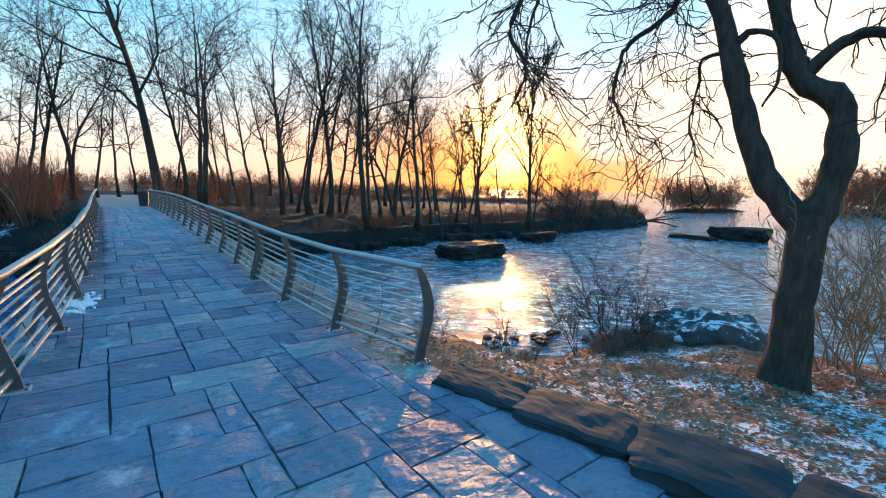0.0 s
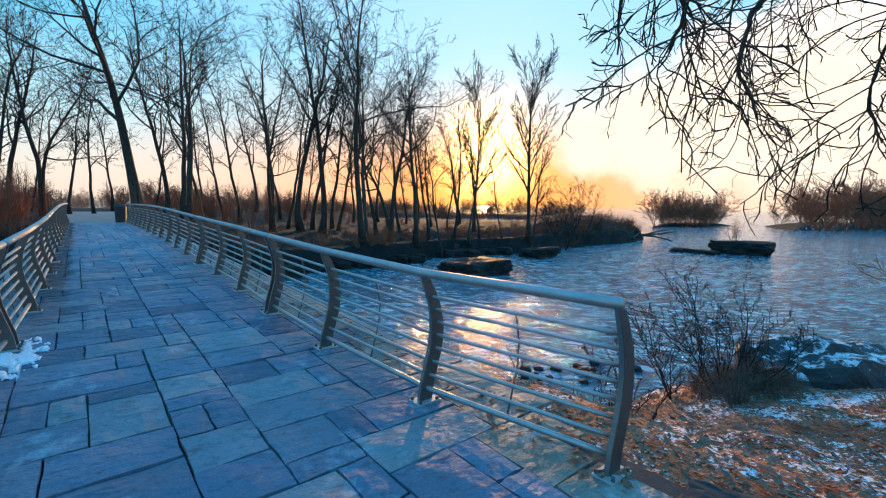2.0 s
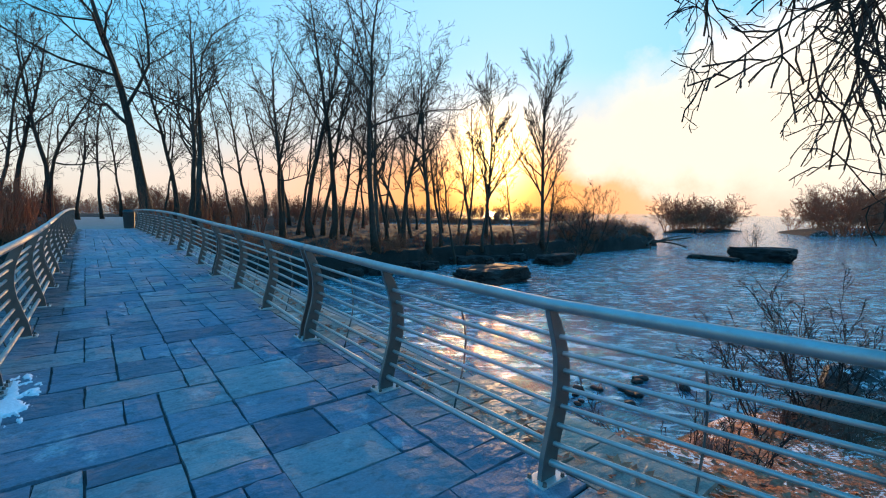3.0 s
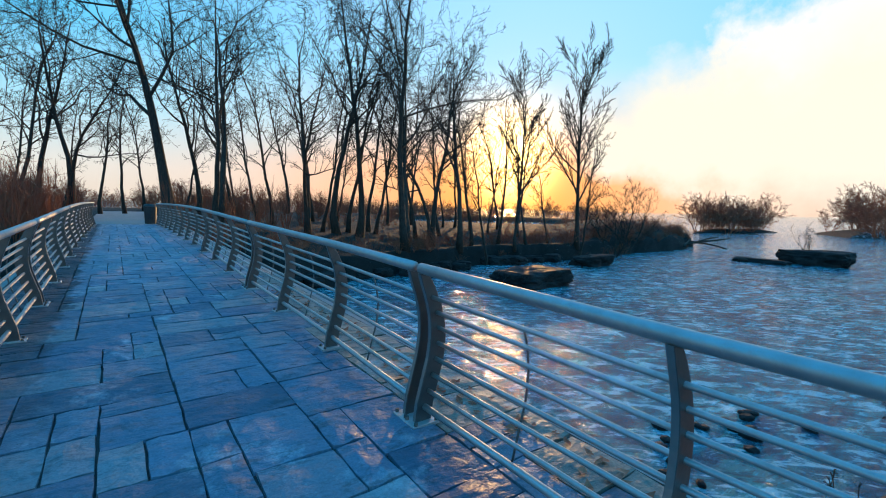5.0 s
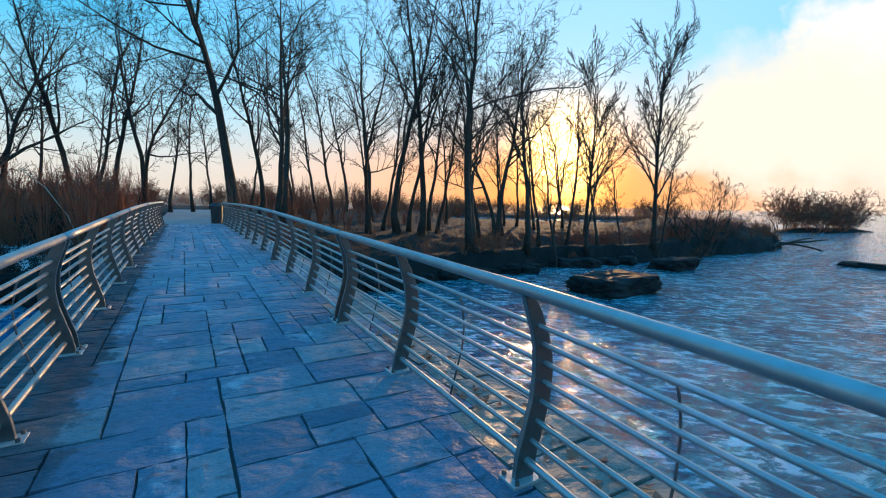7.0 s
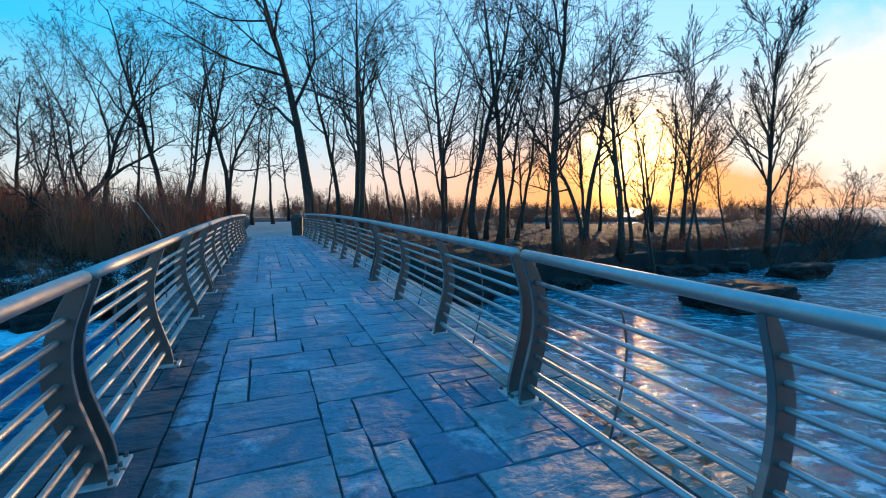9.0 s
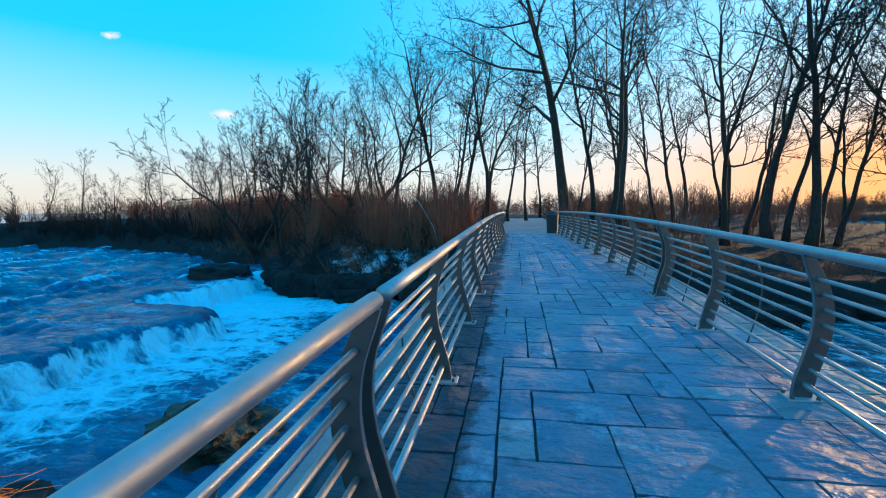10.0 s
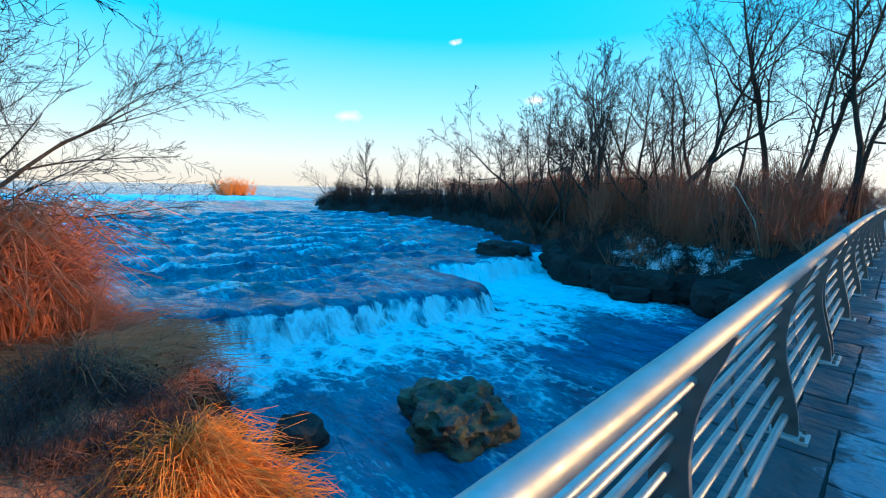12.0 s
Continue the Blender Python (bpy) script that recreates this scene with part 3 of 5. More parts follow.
deck = part_data("bridge_deck", deck_body())
tagged(deck, "arched footbridge deck paved with grey stamped stone", "bridge deck", kind="structure")
for name, x0, x1 in (("edge_beam", 2.723, 2.80), ("edge_beam", -0.88, -0.803)):
    ys = np.linspace(5.2, 31.4, 40)
    v, f = [], []
    for y in ys:
        z = float(deck_z(y))
        v += [(x0, y, z - 0.22), (x1, y, z - 0.22), (x1, y, z - 0.012), (x0, y, z - 0.012)]
    for i in range(len(ys) - 1):
        f += [(i * 4 + k, i * 4 + 4 + k, i * 4 + 4 + (k + 1) % 4, i * 4 + (k + 1) % 4) for k in range(4)]
    f += [(3, 2, 1, 0), tuple(4 * (len(ys) - 1) + k for k in range(4))]
    part_data(name, mesh_data(name, v, f, M_FASCIA), deck, "grey concrete edge beam")
for y0, y1 in ((5.2, 6.0), (30.6, 31.4)):
    part("abutment", box_bm(-0.7, 2.6, y0, y1, -4.2, -0.07, 0.02), M_FASCIA, deck)

approach = part("approach_bed", box_bm(-1.85, 2.66, -9.0, 5.19, -0.4, 0.098), M_JOINT)
tagged(approach, "dark grit bed beneath the stone paving", "paving bed", kind="structure")
island_path = part("island_path", box_bm(-0.6, 3.2, 31.41, 60.0, 0.0, 0.42, 0.02), M_FASCIA)
tagged(island_path, "pale worn path leading on from the bridge", "path", kind="structure")

# ---- railing ----
RIGHT_Y = [3.12, 4.5, 6.02, 7.55]
RIGHT_X = [2.42, 2.13, 2.03, 2.02]
BAY = 4.72
POST_H = 0.958


def curve_x(h):
    """Outward swing of the S-shaped posts at the share h of their height."""
    keys = ((0.0, 0.0), (0.12, 0.012), (0.28, 0.055), (0.45, 0.098), (0.6, 0.108), (0.75, 0.088), (0.9, 0.035), (1.0, -0.012))
    for (h0, a), (h1, b) in zip(keys, keys[1:]):
        if h <= h1:
            t = (h - h0) / (h1 - h0)
            return a + (b - a) * t
    return keys[-1][1]


def post_bm(out, thick=0.034):
    """S-curved plate across the rail's line; out is +1 or -1, the outer side's direction in x."""
    bm = bmesh.new()
    rows = []
    for i in range(15):
        h = i / 14
        c, half = curve_x(h), 0.060 - 0.022 * h + 0.012 * math.sin(math.pi * h)
        if i == 14:
            half = 0.030
        z = h * POST_H
        rows.append([bm.verts.new((out * (c + sx * half), sy * thick / 2, z)) for sx, sy in ((-1, -1), (1, -1), (1, 1), (-1, 1))])
    for a, b in zip(rows, rows[1:]):
        for k in range(4):
            bm.faces.new((a[k], a[(k + 1) % 4], b[(k + 1) % 4], b[k]))
    bm.faces.new(rows[0][::-1])
    bm.faces.new(rows[-1])
    bmesh.ops.recalc_face_normals(bm, faces=bm.faces[:])
    long_edges = [e for e in bm.edges if abs(e.verts[0].co.z - e.verts[1].co.z) > 0.01]
    bmesh.ops.bevel(bm, geom=long_edges, offset=0.003, segments=1, affect="EDGES")
    bm.normal_update()
    for face in bm.faces:       # bare edges in a lighter steel that carries the sun's gleam, dark sides
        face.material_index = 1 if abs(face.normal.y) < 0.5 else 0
    return bm


shared = {}


def keep(key, maker):
    if key not in shared:
        shared[key] = maker()
    return shared[key]


def bm_mesh(name, bm, mat, smooth_shade=False, second=None):
    me = bpy.data.meshes.new(name)
    bm.to_mesh(me)
    bm.free()
    me.materials.append(mat)
    if second:
        me.materials.append(second)
    if smooth_shade:
        me.polygons.foreach_set("use_smooth", [True] * len(me.polygons))
    return me


def bolt_bm():
    bm = bmesh.new()
    bmesh.ops.create_cone(bm, cap_ends=True, segments=6, radius1=0.013, radius2=0.011, depth=0.022)
    bmesh.ops.translate(bm, verts=bm.verts, vec=(0, 0, 0.011))
    return bm


ROD_H = [0.103 + i * 0.1 for i in range(8)]     # bottom rail first, then seven rods


def railing(out, ys, xs, first, last):
    """One bay: posts at ys, xs. first, last: whether the top rail runs a little past the end post."""
    bay = empty("railing_panel", (xs[0], ys[0], float(deck_z(ys[0]))))
    org = bay.location
    zs = [float(deck_z(y)) for y in ys]

    def rel(x, y, z):
        return (x - org.x, y - org.y, z - org.z)

    def along(h, extra=0.0):
        line = []
        c = out * curve_x(h / POST_H)
        for i in range(len(ys) - 1):
            for t in (0, 0.33, 0.66):
                y = ys[i] + (ys[i + 1] - ys[i]) * t
                line.append(rel(xs[i] + (xs[i + 1] - xs[i]) * t + c, y, zs[i] + (zs[i + 1] - zs[i]) * t + h))
        line.append(rel(xs[-1] + c, ys[-1], zs[-1] + h))
        if extra:
            a, b = np.array(line[0]), np.array(line[1])
            line[0] = tuple(a - (b - a) / np.linalg.norm(b - a) * extra)
            a, b = np.array(line[-1]), np.array(line[-2])
            line[-1] = tuple(a - (b - a) / np.linalg.norm(b - a) * extra)
        return line

    v, f = tubes([(along(POST_H + 0.028, 0.022), 0.034)], 14)
    part_data("top_rail", mesh_data("top_rail", v, f, M_RAIL, True), bay, "brushed steel pipe handrail")
    for i, h in enumerate(ROD_H):
        v, f = tubes([(along(h), 0.021 if i == 0 else 0.0145)], 8)
        part_data("bottom_rail" if i == 0 else "rod", mesh_data("rod", v, f, M_ROD, True), bay)
    for i, (x, y, z) in enumerate(zip(xs, ys, zs)):
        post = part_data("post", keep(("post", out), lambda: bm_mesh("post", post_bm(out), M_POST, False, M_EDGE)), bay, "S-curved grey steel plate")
        post.location = rel(x, y, z)
        plate = part_data("base_plate", keep("plate", lambda: bm_mesh("base_plate", box_bm(-0.105, 0.105, -0.066, 0.066, -0.012, 0.014, 0.004), M_PLATE)), post, "pale galvanised plate")
        for bx in (-0.078, 0.078):
            for by in (-0.052, 0.052):
                b = part_data("bolt", keep("bolt", lambda: bm_mesh("bolt", bolt_bm(), M_BOLT)), plate)
                b.location = (bx, by, 0.014)
    for i in range(len(ys) - 1):
        xm, ym, zm = (xs[i] + xs[i + 1]) / 2, (ys[i] + ys[i + 1]) / 2, (zs[i] + zs[i + 1]) / 2
        hs = np.linspace(ROD_H[0], ROD_H[-1] + 0.01, 10)
        line = [rel(xm + out * (curve_x(h / POST_H) + 0.012), ym, zm + h) for h in hs]
        v, f = tubes([(line, 0.0065)], 6)
        part_data("spacer_rod", mesh_data("spacer_rod", v, f, M_POST, True), bay)
    side = "steel railing bay with S-curved posts and seven thin rods"
    return tagged(bay, side, "railing", group="bridge railing bays")


def right_x(y):
    return float(np.interp(y, [3.12, 4.5, 6.02, 7.6, 9.2, 10.7, 12.3, 15.4, 17, 32], [2.42, 2.13, 2.02, 2.00, 2.06, 2.08, 2.08, 2.13, 2.16, 2.18]))


def left_x(y):
    return float(np.interp(y, [1.4, 2.9, 4.46, 6.03, 7.6, 9.17, 10.74, 12.3, 17, 32], [-1.25, -0.95, -0.70, -0.52, -0.41, -0.35, -0.32, -0.30, -0.29, -0.26]))


for k in range(-1, 5):
    y0 = 7.6 + BAY * k
    ys = [y0 + 0.075, y0 + BAY / 3, y0 + 2 * BAY / 3, y0 + BAY - 0.075]
    railing(-1, ys, [left_x(y) for y in ys], k > -1, k < 4)
    if k == -1:
        ys = RIGHT_Y
    railing(1, ys, [right_x(y) for y in ys], k > -1, k < 4)

# ---- trees and brush ----
def unit(v):
    return v / max(np.linalg.norm(v), 1e-9)


def grow(rng, lines, p, d, length, radius, level, spec):
    """One limb as a bent tapering line, then its children. lines collects (level, points, radii)."""
    n = (10, 6, 4, 2, 1)[level]
    pts, rad = [p.copy()], [radius]
    step = length / n
    wander = spec["wander"][level]
    for i in range(n):
        d = unit(d + rng.normal(0, wander, 3) + np.array((0, 0, spec["up"][level])))
        p = p + d * step
        pts.append(p)
        rad.append(max(radius * (1 - (i + 1) / n * spec["taper"][level]), spec.get("floor", 0.0125)))
    lines.append((level, pts, rad))
    if level >= spec["levels"]:
        return
    kids = spec["kids"][level]
    for k in range(kids):
        t = spec["from"][level] + (1 - spec["from"][level]) * (k + rng.uniform(0.2, 0.8)) / kids
        i = min(int(t * n), n - 1)
        q = pts[i] + (pts[i + 1] - pts[i]) * (t * n - i)
        main = unit(pts[i + 1] - pts[i])
        side = unit(np.cross(main, rng.normal(0, 1, 3)))
        a = radians(rng.uniform(*spec["angle"][level]))
        way = main * math.cos(a) + side * math.sin(a)
        share = spec["share"][level] * rng.uniform(0.6, 1.15) * (1.15 - 0.55 * t if level == 0 else 1.0 - 0.3 * t)
        grow(rng, lines, q, way, length * share, max(rad[i] * spec["thin"][level], spec.get("floor", 0.011)), level + 1, spec)


TALL = dict(levels=4, wander=(0.10, 0.20, 0.22, 0.2, 0.2), up=(0.035, 0.09, 0.08, 0.06, 0.04), taper=(0.86, 0.85, 0.8, 0.75, 0.7), kids=(12, 7, 4, 3), share=(0.42, 0.5, 0.5, 0.5),
            angle=((28, 60), (30, 62), (28, 60), (25, 60)), thin=(0.55, 0.58, 0.6, 0.65), floor=0.011, **{"from": (0.36, 0.22, 0.2, 0.15)})
SLIM = dict(TALL, kids=(15, 6, 4, 3), share=(0.28, 0.46, 0.5, 0.5), angle=((22, 50), (25, 55), (25, 55), (25, 55)), **{"from": (0.30, 0.2, 0.2, 0.2)})
VASE = dict(TALL, kids=(24, 11, 7, 3), wander=(0.03, 0.06, 0.08, 0.10, 0.12), share=(0.46, 0.38, 0.36, 0.4), angle=((22, 44), (14, 34), (16, 36), (18, 40)), up=(0.03, 0.05, 0.05, 0.04, 0.02), **{"from": (0.26, 0.25, 0.2, 0.15)})
SCRUB = dict(TALL, kids=(8, 6, 4, 3), share=(0.62, 0.52, 0.46, 0.45), angle=((22, 50), (22, 50), (25, 55), (25, 55)), wander=(0.12, 0.14, 0.16, 0.2, 0.2), **{"from": (0.15, 0.15, 0.2, 0.15)})
ARMS = dict(TALL, kids=(11, 8, 5, 3), share=(0.60, 0.5, 0.5, 0.5), angle=((38, 62), (25, 60), (25, 60), (25, 60)), thin=(0.52, 0.52, 0.58, 0.6), **{"from": (0.34, 0.2, 0.2, 0.15)})


def tree_thing(name, seed, height, radius, spec, stems=1, lean=(0.0, 0.0), label="", spread=0.25, fine=1.0):
    rng = np.random.RandomState(seed)
    lines = []
    for s in range(stems):
        d = np.array((lean[0], lean[1], 1.0))
        if stems > 1:
            a = 2 * math.pi * (s + rng.uniform(-0.2, 0.2)) / stems
            d = d + spread * np.array((math.cos(a), math.sin(a), 0))
        grow(rng, lines, np.array((0.12 * s, 0.05 * s, -0.35)), unit(d), height * (1.0 if s == 0 else rng.uniform(0.8, 1.0)), radius * (1.0 if s == 0 else 0.8), 0, spec)
    root = empty(name)
    v, f = tubes([(p, [r * (1.6 if i == 0 else 1.15 if i == 1 else 1) for i, r in enumerate(rr)]) for lv, p, rr in lines if lv == 0], 8)
    part_data("trunk", mesh_data("trunk", v, f, M_BARK, True), root)
    for lv, p, rr in lines:
        if lv == 1:
            v, f = tubes([(p, rr)], 5, False)
            part_data("limb", mesh_data("limb", v, f, M_BARK, True), root)
    v, f = tubes([(p, [q * fine for q in rr]) for lv, p, rr in lines if lv >= 2], 3, False)
    tagged(part_data("twig_spray", mesh_data("twig_spray", v, f, M_TWIG), root), "fine bare twigs", kind="stuff")
    return tagged(root, label or "tall bare winter tree on the island", "tree", group="island trees")


def at_ground(x, y):
    return float(land_height(np.array([float(x)]), np.array([float(y)]))[0])


KINDS = {
    "a": tree_thing("tree", 11, 18.5, 0.26, TALL, label="tall bare grey-barked tree with rising limbs"),
    "b": tree_thing("tree", 12, 17.5, 0.24, TALL, 2, spread=0.16, label="tall bare tree forked into two stems"),
    "c": tree_thing("tree", 13, 16.0, 0.165, SLIM, label="slim straight bare tree in the island wood"),
    "d": tree_thing("tree", 14, 15.0, 0.145, SLIM, lean=(0.05, 0.0), label="thin bare tree in the island wood"),
    "e": tree_thing("tree", 15, 12.5, 0.17, VASE, 1, fine=1.0, label="bare vase-shaped tree with a fine rounded crown"),
    "f": tree_thing("tree", 16, 9.0, 0.15, SCRUB, 2, spread=0.5, label="low spreading bare scrub tree by the water"),
    "g": tree_thing("tree", 17, 20.0, 0.37, dict(ARMS, wander=(0.025, 0.16, 0.22, 0.3, 0.3), up=(0.0, 0.06, 0.03, 0.01, 0.0)), lean=(-0.17, 0.02), label="large leaning bare tree with long reaching arms"),
    "h": tree_thing("tree", 18, 19.0, 0.28, ARMS, 2, spread=0.2, label="big bare double-stemmed tree with spreading arms"),
}
# kind, bearing from the first viewpoint in degrees, distance, size, turn
WOOD = [("g", 5.2, 43, 1.0, 0), ("h", 8.9, 39, 0.86, 40), ("a", 7.2, 46, 0.8, 10), ("c", 10.5, 50, 0.9, 80), ("d", 12.8, 44, 0.85, 200), ("c", 14.2, 47, 0.9, 120),
        ("b", 17.6, 42, 0.92, 70), ("d", 19.2, 45, 1.0, 15), ("a", 20.7, 43, 1.0, 150), ("c", 22.0, 45, 1.1, 260), ("a", 23.0, 42, 1.02, 30), ("c", 24.3, 46, 1.05, 300), ("d", 24.9, 44, 1.0, 10),
        ("h", 27.8, 37, 0.92, 200), ("c", 29.4, 43, 0.95, 50), ("b", 31.0, 41, 0.9, 330), ("d", 32.4, 46, 0.95, 140), ("a", 34.1, 40, 0.86, 250), ("c", 35.8, 43, 0.85, 90), ("d", 37.4, 41, 0.8, 220),
        ("c", 39.0, 45, 0.8, 170), ("d", 40.8, 43, 0.78, 60), ("c", 42.2, 45, 0.72, 20), ("d", 45.0, 48, 0.66, 190), ("d", 48.4, 48, 0.78, 310),
        ("e", 48.3, 49, 1.3, 0), ("e", 41.6, 50, 1.15, 120), ("f", -52.2, 84, 0.75, 200), ("f", 52.5, 52, 0.9, 60), ("f", 54.5, 56, 0.75, 160), ("d", 51.5, 47, 0.6, 0),
        ("c", 1.4, 52, 0.8, 10), ("d", -0.4, 50, 0.85, 100), ("b", -2.2, 47, 0.85, 120), ("a", -4.2, 49, 0.8, 200), ("c", -5.6, 46, 0.9, 310), ("a", -7.6, 47, 0.8, 20), ("d", -9.2, 50, 0.9, 140),
        ("h", -11.6, 46, 0.66, 300), ("c", -13.4, 50, 0.75, 80), ("f", -15.2, 44, 1.2, 20), ("b", -17.0, 50, 0.62, 60), ("f", -19.4, 44, 1.15, 110), ("e", -21.5, 52, 0.7, 200),
        ("f", -24.0, 44, 1.0, 250), ("f", -13.0, 41, 0.85, 75), ("f", -17.6, 42, 0.95, 175), ("f", -21.8, 43, 0.9, 285), ("d", -20.4, 48, 0.7, 33), ("d", -18.2, 47, 0.72, 133), ("d", -22.8, 50, 0.65, 233), ("d", -25.2, 52, 0.6, 303), ("d", -29.5, 56, 0.55, 73), ("d", -34.5, 62, 0.5, 13), ("d", -26.0, 58, 0.75, 0), ("c", -27.0, 56, 0.62, 90), ("f", -28.5, 55, 0.9, 330), ("d", -31.0, 60, 0.5, 10), ("f", -33.5, 62, 0.8, 70), ("d", -36.0, 66, 0.55, 180),
        ("f", -39.0, 68, 0.75, 140), ("d", -42, 76, 0.6, 60), ("f", -45.5, 78, 0.85, 220), ("e", -48.2, 84, 0.62, 30),
        ("c", 36.4, 52, 0.75, 11), ("d", 38.3, 50, 0.72, 51), ("c", 39.8, 56, 0.78, 91), ("c", 40.2, 60, 0.8, 55), ("c", 34.8, 56, 0.85, 135), ("a", 16, 62, 0.8, 0), ("a", 30, 60, 0.75, 200), ("c", 11, 64, 0.9, 40), ("c", 27, 58, 0.9, 140), ("d", 33.4, 56, 0.8, 240), ("c", 18.6, 55, 0.95, 100),
        ("d", 6.3, 60, 0.9, 20), ("c", 2.8, 66, 0.9, 160), ("c", -6.6, 66, 0.9, 260), ("d", 21.3, 60, 0.9, 10), ("d", -3.2, 62, 0.8, 30)]
used = set()
for kind, az, dist, size, turn in WOOD:
    x, y = dist * math.sin(radians(az)), dist * math.cos(radians(az)) - 0.4
    m = Matrix.Translation((x, y, at_ground(x, y))) @ Matrix.Rotation(radians(turn), 4, "Z") @ Matrix.Scale(size, 4)
    if kind in used:
        t = copy_thing(KINDS[kind], m)
        t.scale = (size,) * 3
    else:
        used.add(kind)
        KINDS[kind].matrix_basis = m


def shrub_lines(rng, stems, height, spread, twigs=3, thick=0.011, bend=0.25):
    lines = []
    for _ in range(stems):
        a, out = rng.uniform(0, 2 * math.pi), rng.uniform(0.1, 1.0) * spread
        p = np.array((math.cos(a) * 0.15 * rng.rand(), math.sin(a) * 0.15 * rng.rand(), -0.1))
        d = unit(np.array((math.cos(a) * out, math.sin(a) * out, 1.0)))
        L = height * rng.uniform(0.55, 1.1)
        pts = [p]
        for i in range(2):
            d = unit(d + rng.normal(0, bend * 0.5, 3) - np.array((0, 0, bend * 0.35 * i)))
            pts.append(pts[-1] + d * L / 2)
        lines.append((pts, [thick, thick * 0.75, thick * 0.35]))
        for _ in range(twigs):
            i = rng.randint(0, 2)
            q = pts[i] + (pts[i + 1] - pts[i]) * rng.uniform(0.3, 0.9)
            w = unit(unit(pts[i + 1] - pts[i]) + rng.normal(0, 0.55, 3))
            lines.append(([q, q + w * L * rng.uniform(0.15, 0.35)], [thick * 0.55, thick * 0.25]))
    return lines


def scatter(name, templates, spots, mat, label):
    """Many copies of small line-plants joined into one mesh. spots: x, y, z, size, turn, template."""
    V, F, n = [], [], 0
    for x, y, z, s, turn, k in spots:
        v, f = templates[k]
        c, q = math.cos(turn), math.sin(turn)
        R = np.array(((c, -q, 0), (q, c, 0), (0, 0, 1))) * s
        V.append(v @ R.T + np.array((x, y, z)))
        F.append(f + n)
        n += len(v)
    me = mesh_data(name, np.concatenate(V).tolist(), np.concatenate(F).tolist(), mat)
    return tagged(part_data(name, me), label, "undergrowth", kind="stuff")


def template(lines, sides=3):
    v, f = tubes(lines, sides, False)
    return np.array(v), np.array(f)


rng = np.random.RandomState(5)
brush = [template(shrub_lines(rng, 14, 1.8, 0.9, 3, 0.0145)) for _ in range(5)]


def spots_on_island(rng, count, lo, hi, x0, x1, y0, y1, smin, smax):
    out = []
    while len(out) < count:
        x, y = rng.uniform(x0, x1, 400), rng.uniform(y0, y1, 400)
        d = signed_distance(ISLAND, x, y)
        z = land_height(x, y)
        lane = np.abs(x - 0.95) < 2.4
        for a, b, c, e, l in zip(x, y, d, z, lane):
            if lo < c < hi and not l and len(out) < count:
                out.append((a, b, e, rng.uniform(smin, smax), rng.uniform(0, 6.28), rng.randint(5)))
    return out


upright = [template(shrub_lines(rng, 20, 2.1, 0.32, 4, 0.012, 0.12)) for _ in range(5)]
dome_rng = np.random.RandomState(19)


def dome_lines():
    """A rounded many-branched bush, about 1.6 m high."""
    lines = []
    spec = dict(SCRUB, levels=3, floor=0.0035, kids=(8, 6, 5, 2), up=(0.02, 0.03, 0.02, 0.0, 0.0), share=(0.5, 0.45, 0.42, 0.4))
    for k in range(9):
        a, lean = 2 * math.pi * k / 9 + dome_rng.uniform(-0.3, 0.3), dome_rng.uniform(0.1, 0.95)
        d = unit(np.array((math.cos(a) * lean, math.sin(a) * lean, 1.0)))
        grow(dome_rng, lines, np.array((0.1 * math.cos(a), 0.1 * math.sin(a), -0.1)), d, dome_rng.uniform(1.1, 1.5), 0.014, 0, spec)
    return [(p, r) for lv, p, r in lines]


dome = [template(dome_lines()) for _ in range(5)]
scatter("undergrowth", brush, [q if q[0] < -2 or q[0] > 42 else (q[0], q[1], q[2], q[3] * 0.55, q[4], q[5]) for q in spots_on_island(rng, 480, 0.15, 6, -22, 66, 29, 60, 0.45, 0.95)], M_BRUSH, "dense red-brown leafless brush along the island shore")
scatter("undergrowth", brush, spots_on_island(rng, 170, 0.15, 5, -82, -22, 36, 60, 0.5, 1.0), M_TWIG, "low dark purple-brown brush on the upstream shore")
scatter("undergrowth", dome, spots_on_island(rng, 60, 0.1, 3.0, -2, 64, 29, 46, 0.6, 1.1), M_BRUSH, "dark rounded bare bushes along the island shore")
scatter("undergrowth", dome, spots_on_island(rng, 70, 0.3, 4.0, -70, -4, 30, 60, 0.7, 1.3), M_TWIG, "dark rounded bare bushes on the upstream shore")
scatter("undergrowth", upright, spots_on_island(rng, 200, 2.0, 12, -85, -18, 34, 66, 0.7, 1.7), M_TWIG, "thin upright saplings on the upstream island bank")
scatter("undergrowth", upright, spots_on_island(rng, 260, 2.0, 14, -30, -3, 32, 60, 1.0, 1.9), M_BRUSH, "red-brown upright thicket on the upstream island bank")
scatter("undergrowth", upright, [q for q in spots_on_island(rng, 210, 6, 34, -40, 62, 36, 78, 0.7, 1.7) if abs(q[0] - q[1] + 11) > 17 or q[0] < 7], M_BRUSH, "red-brown saplings between the island trees")
scatter("undergrowth", brush, spots_on_island(rng, 300, 4, 40, -6, 66, 33, 84, 0.3, 0.6), M_BRUSH, "low brown brush over the island floor")
scatter("far_brush", dome, spots_on_island(rng, 90, 16, 60, -70, 70, 66, 112, 1.8, 3.0), M_BRUSH, "far brown thicket closing the island wood")


